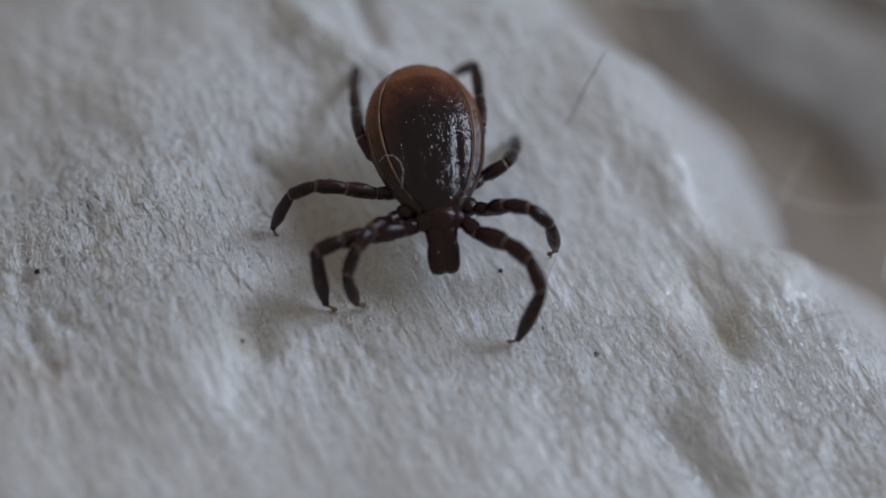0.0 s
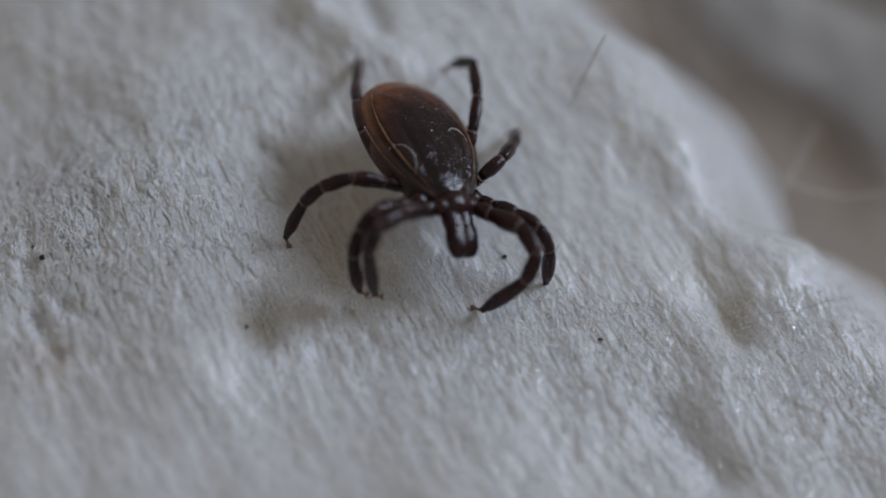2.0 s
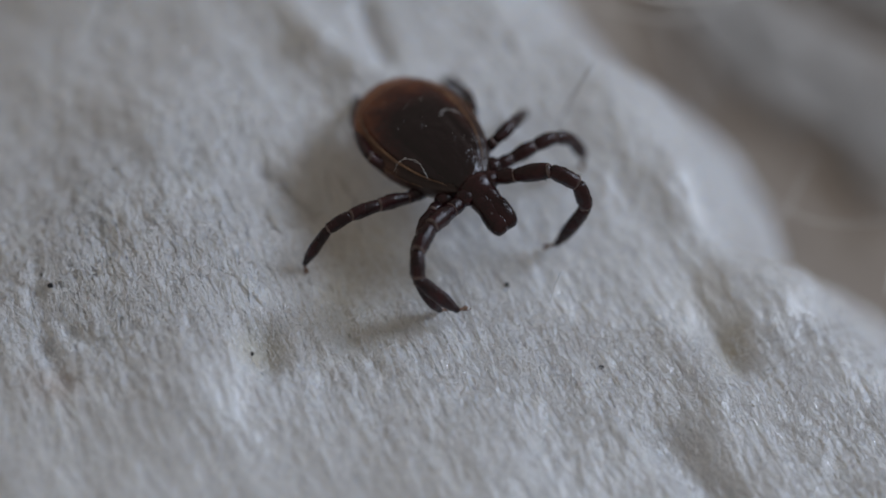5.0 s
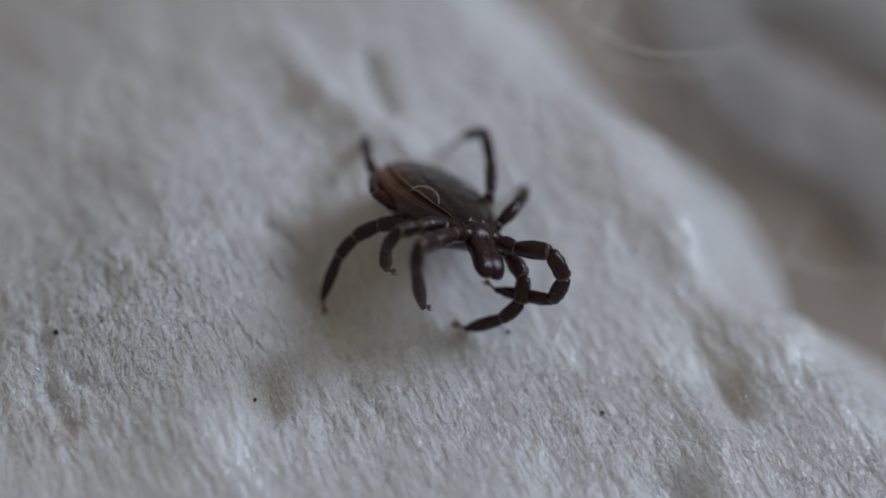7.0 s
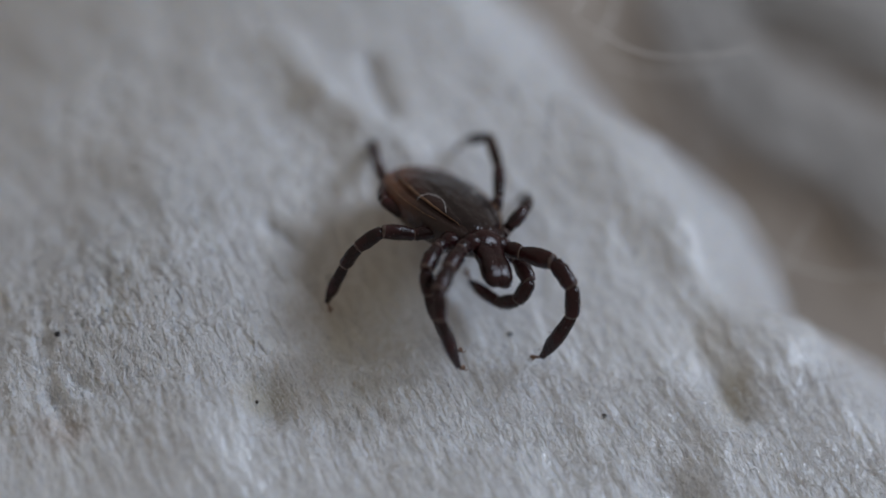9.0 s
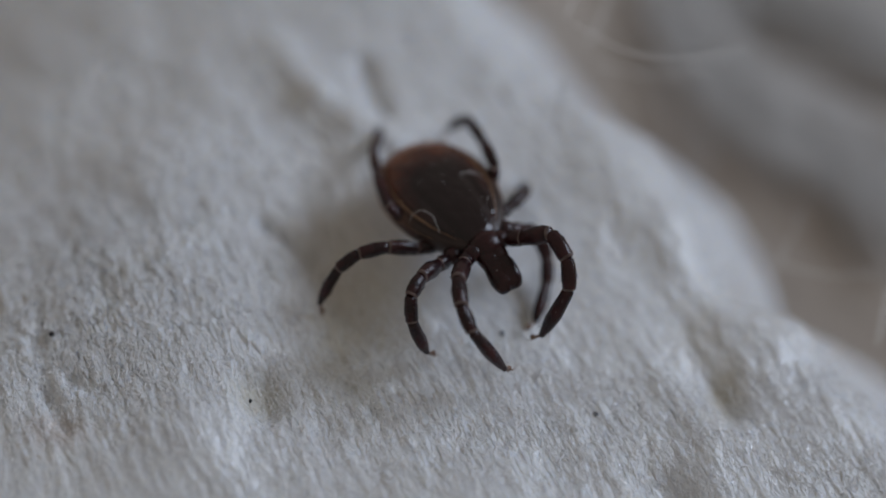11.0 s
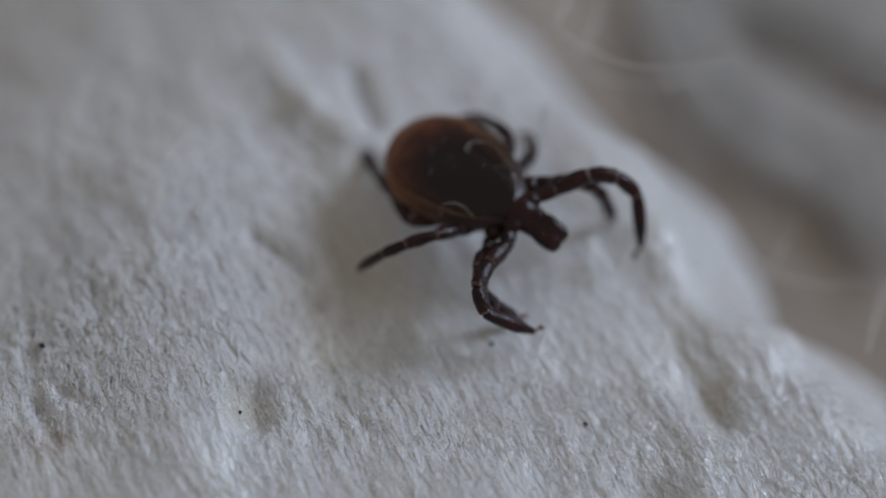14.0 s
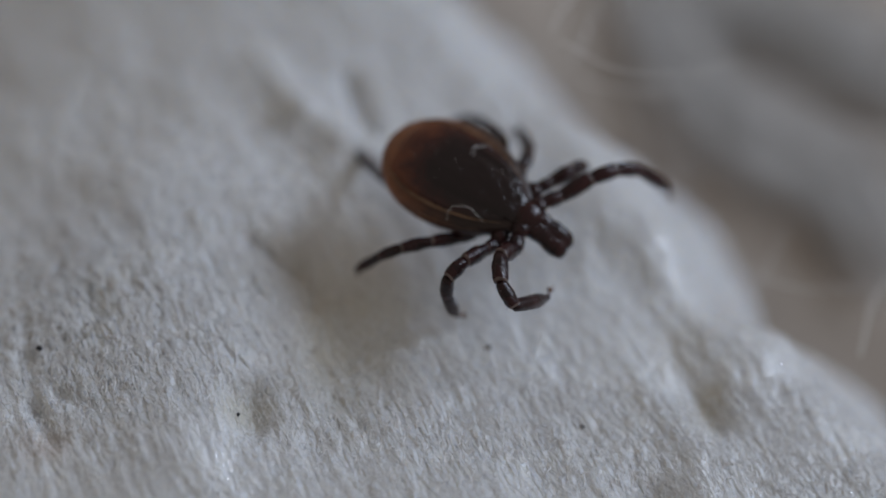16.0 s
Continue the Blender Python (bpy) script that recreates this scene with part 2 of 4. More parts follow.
def tube(points, radii, sides=6, verts=None, faces=None):
    """A closed tube along points (mm), added to verts and faces."""
    verts = [] if verts is None else verts
    faces = [] if faces is None else faces
    start = len(verts)
    pts = [Vector(p) for p in points]
    up = Vector((0.13, 0.21, 1)).normalized()
    for i, p in enumerate(pts):
        d = (pts[min(i + 1, len(pts) - 1)] - pts[max(i - 1, 0)]).normalized()
        a = d.cross(up)
        a = a.normalized() if a.length > 1e-4 else Vector((1, 0, 0))
        b = a.cross(d)
        for k in range(sides):
            w = 2 * math.pi * k / sides
            verts.append(p + radii[i] * (math.cos(w) * a + math.sin(w) * b))
    for i in range(len(pts) - 1):
        for k in range(sides):
            q = start + i * sides
            faces.append((q + k, q + (k + 1) % sides, q + sides + (k + 1) % sides, q + sides + k))
    faces.append(tuple(start + k for k in range(sides))[::-1])
    faces.append(tuple(start + (len(pts) - 1) * sides + k for k in range(sides)))
    return verts, faces


# ---- the sheet of tissue ----
def fold(x, y):
    """How far past the rounded edge of the sheet a place lies (mm); negative on the sheet."""
    edge = (x - 4.0) * 0.70 + (y - 3.55) * 0.71 + 1.25
    s = x - y
    bay = 0.6 * math.exp(-((s - 2.7) / (1.3 if s < 2.7 else 1.0)) ** 2) - 0.15 / (1 + math.exp(-(s - 3.9) / 0.5)) - 0.32 * math.exp(-((s + 1.5) / 2.2) ** 2)
    return edge + bay + 0.06 * math.sin(0.9 * (x - y) + 0.6) + 0.16 * noise.noise((x * 0.7, y * 0.7, 4.0)) + 0.06 * noise.noise((x * 2.1, y * 2.1, 2.0))


def dent(x, y, ax, ay, bx, by, width, depth):
    """A crease from a to b."""
    dx, dy = bx - ax, by - ay
    k = max(0.0, min(1.0, ((x - ax) * dx + (y - ay) * dy) / (dx * dx + dy * dy)))
    d2 = (x - ax - k * dx) ** 2 + (y - ay - k * dy) ** 2
    return -depth * math.exp(-d2 / (width * width))


CREASES = (
    (-2.15, 5.1, -1.64, 3.95, 0.22, 0.26),
    (-3.8, 5.4, -2.85, 4.15, 0.34, -0.16),
    (-2.85, 4.15, -2.0, 3.6, 0.34, -0.14),
    (2.72, 2.25, 4.58, -0.58, 0.30, 0.055),
    (4.15, 0.05, 4.58, -0.62, 0.28, 0.11),
    (3.45, 2.65, 4.95, 0.40, 0.55, -0.16),
    (4.30, -0.1, 4.66, -0.62, 0.15, 0.05),
    (3.65, -2.2, 4.40, -2.9, 0.36, 0.30),
    (-3.1, 1.33, -2.2, 0.95, 0.15, 0.17),
    (-2.55, -1.6, -2.4, -2.0, 0.30, 0.30),
    (-1.7, -0.35, -1.0, -1.2, 0.45, 0.06),
    (-6.28, -0.73, -6.06, -1.35, 0.12, 0.06),
    (-6.06, -1.35, -5.66, -2.30, 0.13, 0.09),
    (-5.66, -2.30, -5.20, -2.84, 0.14, 0.10),
    (-5.69, -1.66, -5.35, -2.00, 0.12, 0.07),
    (-5.35, -2.00, -4.95, -2.19, 0.11, 0.07),
    (-5.49, -0.06, -5.05, -0.66, 0.12, 0.07),
    (-1.73, -0.45, -1.26, -1.31, 0.12, 0.05),
    (-1.26, -1.31, -0.78, -1.76, 0.12, 0.05),
)
HUMPS = (
    (-3.3, -2.45, 0.95, 0.24), (-1.6, 3.4, 0.9, 0.30), (1.0, -3.2, 1.1, 0.2),
    (4.4, -1.2, 0.55, 0.10), (-5.0, 2.3, 1.1, 0.22), (2.5, 3.6, 1.2, 0.22),
    (5.4, 1.0, 0.55, 0.08), (-4.3, 0.2, 0.9, 0.12), (6.0, 1.75, 0.6, 0.08),
)


def sheet_height(x, y):
    z = 0.0
    for c in CREASES:
        z += dent(x, y, *c)
    for hx, hy, w, h in HUMPS:
        z += h * math.exp(-((x - hx) ** 2 + (y - hy) ** 2) / (w * w))
    z -= 0.30 * math.exp(-(x + 1.6) ** 2 / 1.3 - (y - 0.7) ** 2 / 2.6)
    z += 0.30 * math.exp(-((x + 4.9) / 2.0) ** 2 - ((y + 0.1) / 1.9) ** 2)
    # long soft wrinkles that run away from the camera, and a finer crepe
    u, v = x * 0.84 + y * 0.54, y * 0.84 - x * 0.54
    z += 0.08 * noise.noise((u * 0.9, v * 0.5, 1.0))
    z += 0.035 * noise.noise((u * 1.9, v * 0.9, 3.0))
    crepe = 0.026 * noise.noise((u * 3.4, v * 1.5, 5.0)) + 0.018 * noise.noise((u * 8.0, v * 4.2, 7.0))
    crepe += 0.014 * (0.5 - abs(noise.noise((u * 7.0, v * 3.0, 12.0))))
    z += crepe * (1 - 0.6 * max(0.0, min(1.0, (0.12 * x - 2.3 - y) / 1.2)))
    z -= 0.04 * max(0.0, -2.2 - y) ** 2
    lean = max(0.0, 0.22 * y - x - 2.6)
    z -= 0.038 * lean * lean
    f = fold(x, y)
    if f > -0.1:
        g = f + 0.1
        z -= 0.45 * g * g if g < 1.45 else 0.45 * 1.45 * 1.45 + 1.305 * (g - 1.45)
    return z


def build_sheet():
    step = 0.052
    xs = np.arange(-13.0, 12.0, step)
    ys = np.arange(-9.0, 15.0, step)
    nx, ny = len(xs), len(ys)
    index = {}
    verts, faces = [], []
    for j, y in enumerate(ys):
        for i, x in enumerate(xs):
            if fold(x, y) < 3.7:
                index[i, j] = len(verts)
                verts.append((x, y, sheet_height(x, y)))
    for j in range(ny - 1):
        for i in range(nx - 1):
            q = [(i, j), (i + 1, j), (i + 1, j + 1), (i, j + 1)]
            if all(k in index for k in q):
                faces.append(tuple(index[k] for k in q))
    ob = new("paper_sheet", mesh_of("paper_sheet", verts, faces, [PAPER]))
    thick = ob.modifiers.new("thickness", 'SOLIDIFY')
    thick.thickness, thick.offset = 0.08 * MM, -1.0
    return tagged(ob, "crumpled white tissue paper sheet with faint yellow stains", "paper", kind="structure")


def build_pulp():
    """Loose pulp fibres felted over the face of the sheet."""
    rnd = random.Random(11)
    verts, faces = [], []
    for k in range(46000):
        x, y = rnd.uniform(-8.0, 8.0), rnd.triangular(-4.5, 4.0, -1.0)
        smooth_part = ((x - 2.3) / 4.4) ** 2 + ((y - 1.9) / 2.3) ** 2 < 1
        if fold(x, y) > 0.9 or noise.noise((x * 0.9, y * 0.9, 8.0)) < -0.15 - 0.25 * rnd.random() or (smooth_part and rnd.random() < 0.93):
            continue
        heading = radians(124) + rnd.gauss(0, 0.35) if rnd.random() < 0.55 else rnd.uniform(0, 3.14)
        length = rnd.uniform(0.04, 0.17)
        bend = rnd.gauss(0, 0.45)
        lift = rnd.random() ** 4 * 0.05
        r = rnd.uniform(0.003, 0.0055) if rnd.random() < 0.65 else rnd.uniform(0.0055, 0.010)
        sink = r * rnd.uniform(-0.6, 0.15)
        pts = []
        for s in range(4):
            pts.append((x, y, sheet_height(x, y) + sink - 0.4 * r * abs(s - 1.5) + lift * math.sin(math.pi * s / 3)))
            a = heading + bend * (s / 3 - 0.5)
            x += math.cos(a) * length / 3
            y += math.sin(a) * length / 3
        tube(pts, [r * 0.4, r, r * 0.9, r * 0.3], 4, verts, faces)
    ob = new("pulp_fibres", mesh_of("pulp_fibres", verts, faces, [PULP]))
    return tagged(ob, "fine white pulp fibres matted on the tissue", "fibres", kind="stuff")


def blanket_height(x, y):
    u, v = x * 0.62 + y * 0.78, y * 0.62 - x * 0.78
    z = -5.0 - 0.05 * abs(u - 6)
    z += 0.4 * math.exp(-((u - 11.0 + 0.15 * v) / 2.2) ** 2) + 0.5 * math.exp(-((u - 16.5 + 0.25 * v) / 2.6) ** 2)
    z += 0.25 * noise.noise((u * 0.25, v * 0.12, 2.0)) + 0.07 * noise.noise((u * 0.9, v * 0.4, 6.0)) + 0.05 * noise.noise((u * 3, v * 1.6, 9.0))
    return z


def build_blanket():
    xs = np.concatenate([np.linspace(-160, -16, 25), np.arange(-15, 32, 0.3), np.linspace(33, 180, 25)])
    ys = np.concatenate([np.linspace(-160, -16, 25), np.arange(-15, 40, 0.3), np.linspace(41, 190, 25)])
    verts = [(x, y, blanket_height(x, y)) for y in ys for x in xs]
    w = len(xs)
    faces = [(j * w + i, j * w + i + 1, (j + 1) * w + i + 1, (j + 1) * w + i) for j in range(len(ys) - 1) for i in range(w - 1)]
    ob = new("ground_blanket", mesh_of("ground_blanket", verts, faces, [WOOL]))
    thick = ob.modifiers.new("thickness", 'SOLIDIFY')
    thick.thickness, thick.offset = 2.0 * MM, -1.0
    return tagged(ob, "folded grey-brown woollen blanket under the tissue", "blanket", kind="structure")


build_sheet()
build_pulp()
build_blanket()


# ---- the tick ----
HALF_W, HALF_L, FRONT_L = 0.90, 1.25, 1.40


def along(y):
    """Station on the body, -1 at the shoulders to 1 at the tail, for a place y."""
    return max(-1.0, min(1.0, y / HALF_L if y > 0 else y / FRONT_L))


def outline(w):
    """Half width of the body at w, from -1 at the shoulders to 1 at the tail."""
    return HALF_W * math.sqrt(max(0.0, 1 - w * w)) * (1.0 + 0.10 * w - 0.02 * w * w) * (1 - 0.05 * math.exp(-((w + 0.9) / 0.3) ** 2))


def build_idiosoma(tick):
    n_l, n_a = 40, 44
    verts, faces = [], []
    for i in range(n_l + 1):
        w = -math.cos(math.pi * i / n_l)
        half = max(outline(w), 0.012)
        for k in range(n_a):
            a = 2 * math.pi * k / n_a
            c, s = math.cos(a), math.sin(a)
            x = half * math.copysign(abs(c) ** 0.8, c)
            r = math.sqrt(max(0.0, 1 - w * w)) ** 0.75
            up = 0.33 if s > 0 else 0.52
            z = up * r * math.copysign(abs(s) ** 1.15, s)
            # flattened margin with a groove inside it
            m = abs(x) / max(half, 1e-6)
            if s > 0:
                z -= 0.05 * math.exp(-((m - 0.78) / 0.06) ** 2) * r
            else:
                z -= 0.03 * math.sin(9 * w + 3 * m) * r * (1 - m)
            verts.append((x, w * (HALF_L if w > 0 else FRONT_L), z))
    for i in range(n_l):
        for k in range(n_a):
            q = i * n_a
            faces.append((q + k, q + n_a + k, q + n_a + (k + 1) % n_a, q + (k + 1) % n_a))
    faces.append(tuple(range(n_a)))
    faces.append(tuple(n_l * n_a + k for k in range(n_a))[::-1])
    return part("idiosoma", mesh_of("idiosoma", verts, faces, [SKIN]), tick, "leathery amber-brown body with a flat margin")


def shield_height(x, y):
    """Top of the back shield at a place on the body."""
    w = along(y)
    half = max(outline(w), 0.05)
    m = min(1.0, abs(x) / half)
    r = math.sqrt(max(0.0, 1 - w * w)) ** 0.75
    z = 0.36 * r * (1 - 0.97 * m * m) ** 0.55 + 0.02
    z += 0.012 * noise.noise((x * 4, y * 3, 2.0)) + 0.006 * noise.noise((x * 11, y * 8, 4.0))
    z -= 0.03 * math.exp(-((abs(x) - 0.34 - 0.1 * (y + 0.9)) / 0.05) ** 2) * max(0.0, min(1.0, (0.2 - y) / 0.6))
    return z


def build_scutum(tick):
    n_r, n_a = 26, 72
    verts, faces = [(0, -0.05, shield_height(0, -0.05))], []
    for i in range(1, n_r + 1):
        k = i / n_r
        for a in range(n_a):
            w = 2 * math.pi * a / n_a
            y = -0.19 + 1.13 * math.sin(w) * k
            x = outline(max(-0.985, min(0.985, along(y)))) * 0.75 * math.cos(w) * k / max(0.2, math.sqrt(max(0.05, 1 - (math.sin(w) * k) ** 2)))
            z = shield_height(x, y) - (0.03 if i == n_r else 0)
            verts.append((x, y, z))
    for a in range(n_a):
        faces.append((0, 1 + a, 1 + (a + 1) % n_a))
    for i in range(n_r - 1):
        for a in range(n_a):
            q, p = 1 + i * n_a, 1 + (i + 1) * n_a
            faces.append((q + a, p + a, p + (a + 1) % n_a, q + (a + 1) % n_a))
    ob = part("scutum", mesh_of("scutum", verts, faces, [SHIELD]), tick, "glossy pitted near-black shield on the back")
    return ob


def build_rim(tick):
    for side in (-1, 1):
        pts, rad = [], []
        for i in range(40):
            k = i / 39
            w = -0.80 + 1.72 * k
            x = side * outline(w) * (0.765 + 0.02 * math.sin(3 * k))
            y = w * (HALF_L if w > 0 else FRONT_L)
            pts.append((x, y, shield_height(x, y) - 0.008 + 0.006 * noise.noise((9 * y, side, 0.0))))
            rad.append(0.004 + 0.016 * math.sin(math.pi * min(0.95, k)) ** 0.9)
        verts, faces = tube(pts, rad, 8)
        part("marginal_ridge", mesh_of("marginal_ridge", verts, faces, [RIM]), tick, "thin tan ridge along the margin")
        # pale line added on the flank, standing in for the hind leg's highlight
        pts, rad = [], []
        for i in range(26):
            k = i / 25
            w = -0.62 + 1.0 * k
            x, y = side * outline(w) * 0.965, w * (HALF_L if w > 0 else FRONT_L)
            pts.append((x, y, 0.10 + 0.012 * noise.noise((7 * y, side, 3.0))))
            rad.append(0.003 + 0.007 * math.sin(math.pi * k) * (0.6 + 0.5 * noise.noise((11 * y, side, 6.0))))
        verts, faces = tube(pts, rad, 6)
        part("flank_line", mesh_of("flank_line", verts, faces, [RIM]), tick, "uneven pale line added along the flank for a highlight")


def loft(sections, sides=16, power=1.0):
    """Sections (y, cx, cz, half width, half height) into a closed shape."""
    verts, faces = [], []
    for y, cx, cz, hw, hh in sections:
        for k in range(sides):
            a = 2 * math.pi * k / sides
            c, s = math.cos(a), math.sin(a)
            verts.append((cx + hw * math.copysign(abs(c) ** power, c), y, cz + hh * math.copysign(abs(s) ** power, s)))
    for i in range(len(sections) - 1):
        for k in range(sides):
            q = i * sides
            faces.append((q + k, q + (k + 1) % sides, q + sides + (k + 1) % sides, q + sides + k))
    faces.append(tuple(range(sides))[::-1])
    faces.append(tuple((len(sections) - 1) * sides + k for k in range(sides)))
    return verts, faces


def build_mouth(tick):
    v, f = loft([(-1.18, 0, 0.0, 0.20, 0.12), (-1.26, 0, 0.03, 0.27, 0.18), (-1.38, 0, 0.03, 0.285, 0.19), (-1.50, 0, -0.01, 0.265, 0.16), (-1.60, 0, -0.06, 0.20, 0.11)], 22, 1.0)
    basis = part("basis_capituli", mesh_of("basis_capituli", v, f, [MOUTH]), tick, "dark angular base of the mouthparts")
    for side in (-1, 1):
        v, f = loft([(-1.42, side * 0.10, -0.02, 0.12, 0.10), (-1.54, side * 0.08, -0.06, 0.165, 0.135), (-1.64, side * 0.078, -0.095, 0.160, 0.140), (-1.70, side * 0.078, -0.125, 0.150, 0.128),
                     (-1.78, side * 0.079, -0.150, 0.172, 0.145), (-1.92, side * 0.080, -0.205, 0.170, 0.145), (-2.03, side * 0.084, -0.255, 0.146, 0.125), (-2.09, side * 0.090, -0.285, 0.108, 0.09), (-2.12, side * 0.096, -0.30, 0.04, 0.03)], 20, 0.78)
        v = [(x + 0.012 * noise.noise((6 * x, 6 * y, side)), y, z + 0.018 * noise.noise((7 * x, 5 * y, 3 + side))) for x, y, z in v]
        part("palp", mesh_of("palp", v, f, [MOUTH]), tick, "blunt dark red-brown palp")
    v, f = loft([(-1.46, 0, -0.02, 0.10, 0.09), (-1.62, 0, -0.065, 0.10, 0.10), (-1.80, 0, -0.13, 0.10, 0.105), (-1.95, 0, -0.195, 0.09, 0.095), (-2.04, 0, -0.25, 0.06, 0.06), (-2.08, 0, -0.28, 0.03, 0.03)], 12)
    part("hypostome", mesh_of("hypostome", v, f, [MOUTH]), tick, "flat barbed feeding tube between the palps")
    # small dots on the base and palps, coloured pale in place of glints
    for x, y, z, r in ((-0.20, -1.40, 0.135, 0.020), (0.20, -1.40, 0.135, 0.020), (-0.10, -1.86, -0.060, 0.020), (0.10, -1.86, -0.060, 0.020)):
        v, f = loft([(y - r, x, z, r * 0.3, r * 0.3), (y - r * 0.6, x, z, r * 0.8, r * 0.8), (y, x, z, r, r), (y + r * 0.6, x, z, r * 0.8, r * 0.8), (y + r, x, z, r * 0.3, r * 0.3)], 8)
        part("glint_dot", mesh_of("glint_dot", v, f, [GLINT_SPOT]), tick, "small dot coloured pale in place of a glint")


def build_lint(tick):
    """Pale threads of tissue that cling to the back."""
    pts = [(-0.80, -0.42, 0.20), (-0.70, -0.36, 0.27), (-0.58, -0.40, 0.33), (-0.50, -0.52, 0.345), (-0.47, -0.66, 0.34), (-0.50, -0.80, 0.30), (-0.53, -0.92, 0.24)]
    v, f = tube(pts, [0.0018, 0.0026, 0.0029, 0.0029, 0.0029, 0.0026, 0.0016], 6)
    part("lint_thread", mesh_of("lint_thread", v, f, [PULP]), tick, "curled white thread stuck to the shoulder")
    pts = [(0.30, -0.16, 0.36), (0.38, -0.09, 0.35), (0.48, -0.10, 0.335), (0.57, -0.18, 0.30), (0.63, -0.30, 0.25)]
    v, f = tube(pts, [0.0025, 0.004, 0.0045, 0.004, 0.0025], 6)
    part("lint_thread", mesh_of("lint_thread", v, f, [PULP]), tick, "short white thread stuck to the back")
    rnd = random.Random(4)
    for k in range(24):
        x, y = (rnd.gauss(0, 0.3), rnd.gauss(0.15, 0.42)) if k < 12 else (rnd.gauss(0.46, 0.06), rnd.gauss(-0.82, 0.11))
        if abs(x) > 0.6 or abs(y) > 1.0:
            continue
        z = shield_height(x, y) + 0.004
        a = rnd.uniform(0, 6.28)
        d = rnd.uniform(0.008, 0.022)
        v, f = tube([(x, y, z), (x + d * math.cos(a), y + d * math.sin(a), z + 0.006), (x + 2 * d * math.cos(a + 0.4), y + 2 * d * math.sin(a + 0.4), z)], [0.0015, 0.0026, 0.0015], 5)
        part("lint_fleck", mesh_of("lint_fleck", v, f, [PULP]), tick)


# ---- legs ----
def segment(length, r0, r1, r2, ring, seed):
    """One leg segment along +X from its joint: narrow neck, swollen uneven middle, and a pale band of soft skin at the far end."""
    prof = [(-0.05, 0.4 * r0), (0.0, 0.84 * r0), (0.07, 0.95 * r0), (0.2, r0), (0.36, r1), (0.52, r1 * 1.03), (0.66, r1), (0.78, (2 * r1 + r2) / 3), (0.88, (r1 + 2 * r2) / 3),
            (0.94, r2), (0.985, 0.95 * r2), (1.03, 0.75 * r2)]
    sides = 16
    verts, faces, slots = [], [], []
    for i, (u, r) in enumerate(prof):
        for k in range(sides):
            a = 2 * math.pi * k / sides
            rough = 1 + 0.13 * noise.noise((u * length * 14, 3 * math.cos(a) + seed, 3 * math.sin(a))) + 0.07 * noise.noise((u * length * 40, 7 * math.cos(a), 7 * math.sin(a) + seed))
            verts.append((u * length, r * 0.93 * rough * math.cos(a), r * 1.08 * rough * math.sin(a) + 0.10 * r1 * math.sin(math.pi * u)))
    for i in range(len(prof) - 1):
        for k in range(sides):
            q = i * sides
            faces.append((q + k, q + sides + k, q + sides + (k + 1) % sides, q + (k + 1) % sides))
            slots.append(1 if ring and i >= 9 else 0)
    faces.append(tuple(range(sides)))
    faces.append(tuple((len(prof) - 1) * sides + k for k in range(sides))[::-1])
    slots += [0, 0]
    # sparse short bristles
    rnd = random.Random(seed + 77)
    for k in range(9):
        u, a = rnd.uniform(0.12, 0.92), rnd.uniform(0, 6.28)
        r = 0.97 * r1
        out, reach = Vector((0.7, math.cos(a), math.sin(a))).normalized(), rnd.uniform(0.03, 0.06)
        foot = Vector((u * length, 0.85 * r * math.cos(a), 0.98 * r * math.sin(a)))
        count = len(faces)
        tube([foot, foot + 0.5 * reach * out, foot + reach * (out + Vector((0.35, 0, 0)))], [0.0035, 0.0028, 0.001], 3, verts, faces)
        slots += [1] * (len(faces) - count)
    return mesh_of("leg_segment", verts, faces, [LEG, RING], True, slots)


def foot_pad():
    verts, faces = [], []
    tube([(-0.02, 0, 0), (0.04, 0, 0), (0.10, 0, -0.015), (0.15, 0, -0.03)], [0.036, 0.026, 0.020, 0.024], 8, verts, faces)
    tube([(0.13, 0, -0.03), (0.19, 0, -0.045), (0.235, 0, -0.05)], [0.02, 0.042, 0.014], 8, verts, faces)
    for s in (-1, 1):
        tube([(0.13, s * 0.012, -0.02), (0.20, s * 0.035, 0.0), (0.25, s * 0.05, -0.03), (0.258, s * 0.055, -0.065)], [0.012, 0.010, 0.007, 0.002], 5, verts, faces)
    return mesh_of("foot_pad", verts, faces, [PAD])


PAD_MESH = foot_pad()


def build_leg(tick, lengths, fat, seed):
    names = ("trochanter", "femur", "patella", "tibia", "tarsus")
    radii = ((0.095, 0.105, 0.095), (0.103, 0.12, 0.106), (0.103, 0.112, 0.100), (0.096, 0.101, 0.090), (0.086, 0.092, 0.050))
    leg = part("leg", segment(lengths[0], *(fat * r for r in radii[0]), True, seed), tick, "jointed dark brown leg with pale joints")
    pieces = [part(names[j], segment(lengths[j], *(fat * r for r in radii[j]), j < 4, seed + j), leg) for j in range(1, 5)]
    pieces.append(part("foot_pad", PAD_MESH, leg, "amber claws and pad"))
    return leg, pieces


def coxa(tick, base, side):
    v, f = loft([(-0.2, 0, 0, 0.07, 0.06), (-0.13, 0, 0, 0.16, 0.12), (0.0, 0, 0, 0.20, 0.15), (0.14, 0, 0, 0.16, 0.13), (0.22, 0, 0, 0.07, 0.06)], 12)
    x, y, z = base
    v = [(x - side * 0.10 + b * 0.9, y + a * 0.7 + 0.02, z + 0.03 + c) for b, a, c in v]
    part("coxa", mesh_of("coxa", v, f, [LEG]), tick, "swollen dark hip joint")


tick = tagged(new("tick"), "live tick with glossy black shield and amber margin on tissue", "tick")
build_idiosoma(tick)
build_scutum(tick)
build_rim(tick)
build_mouth(tick)
build_lint(tick)

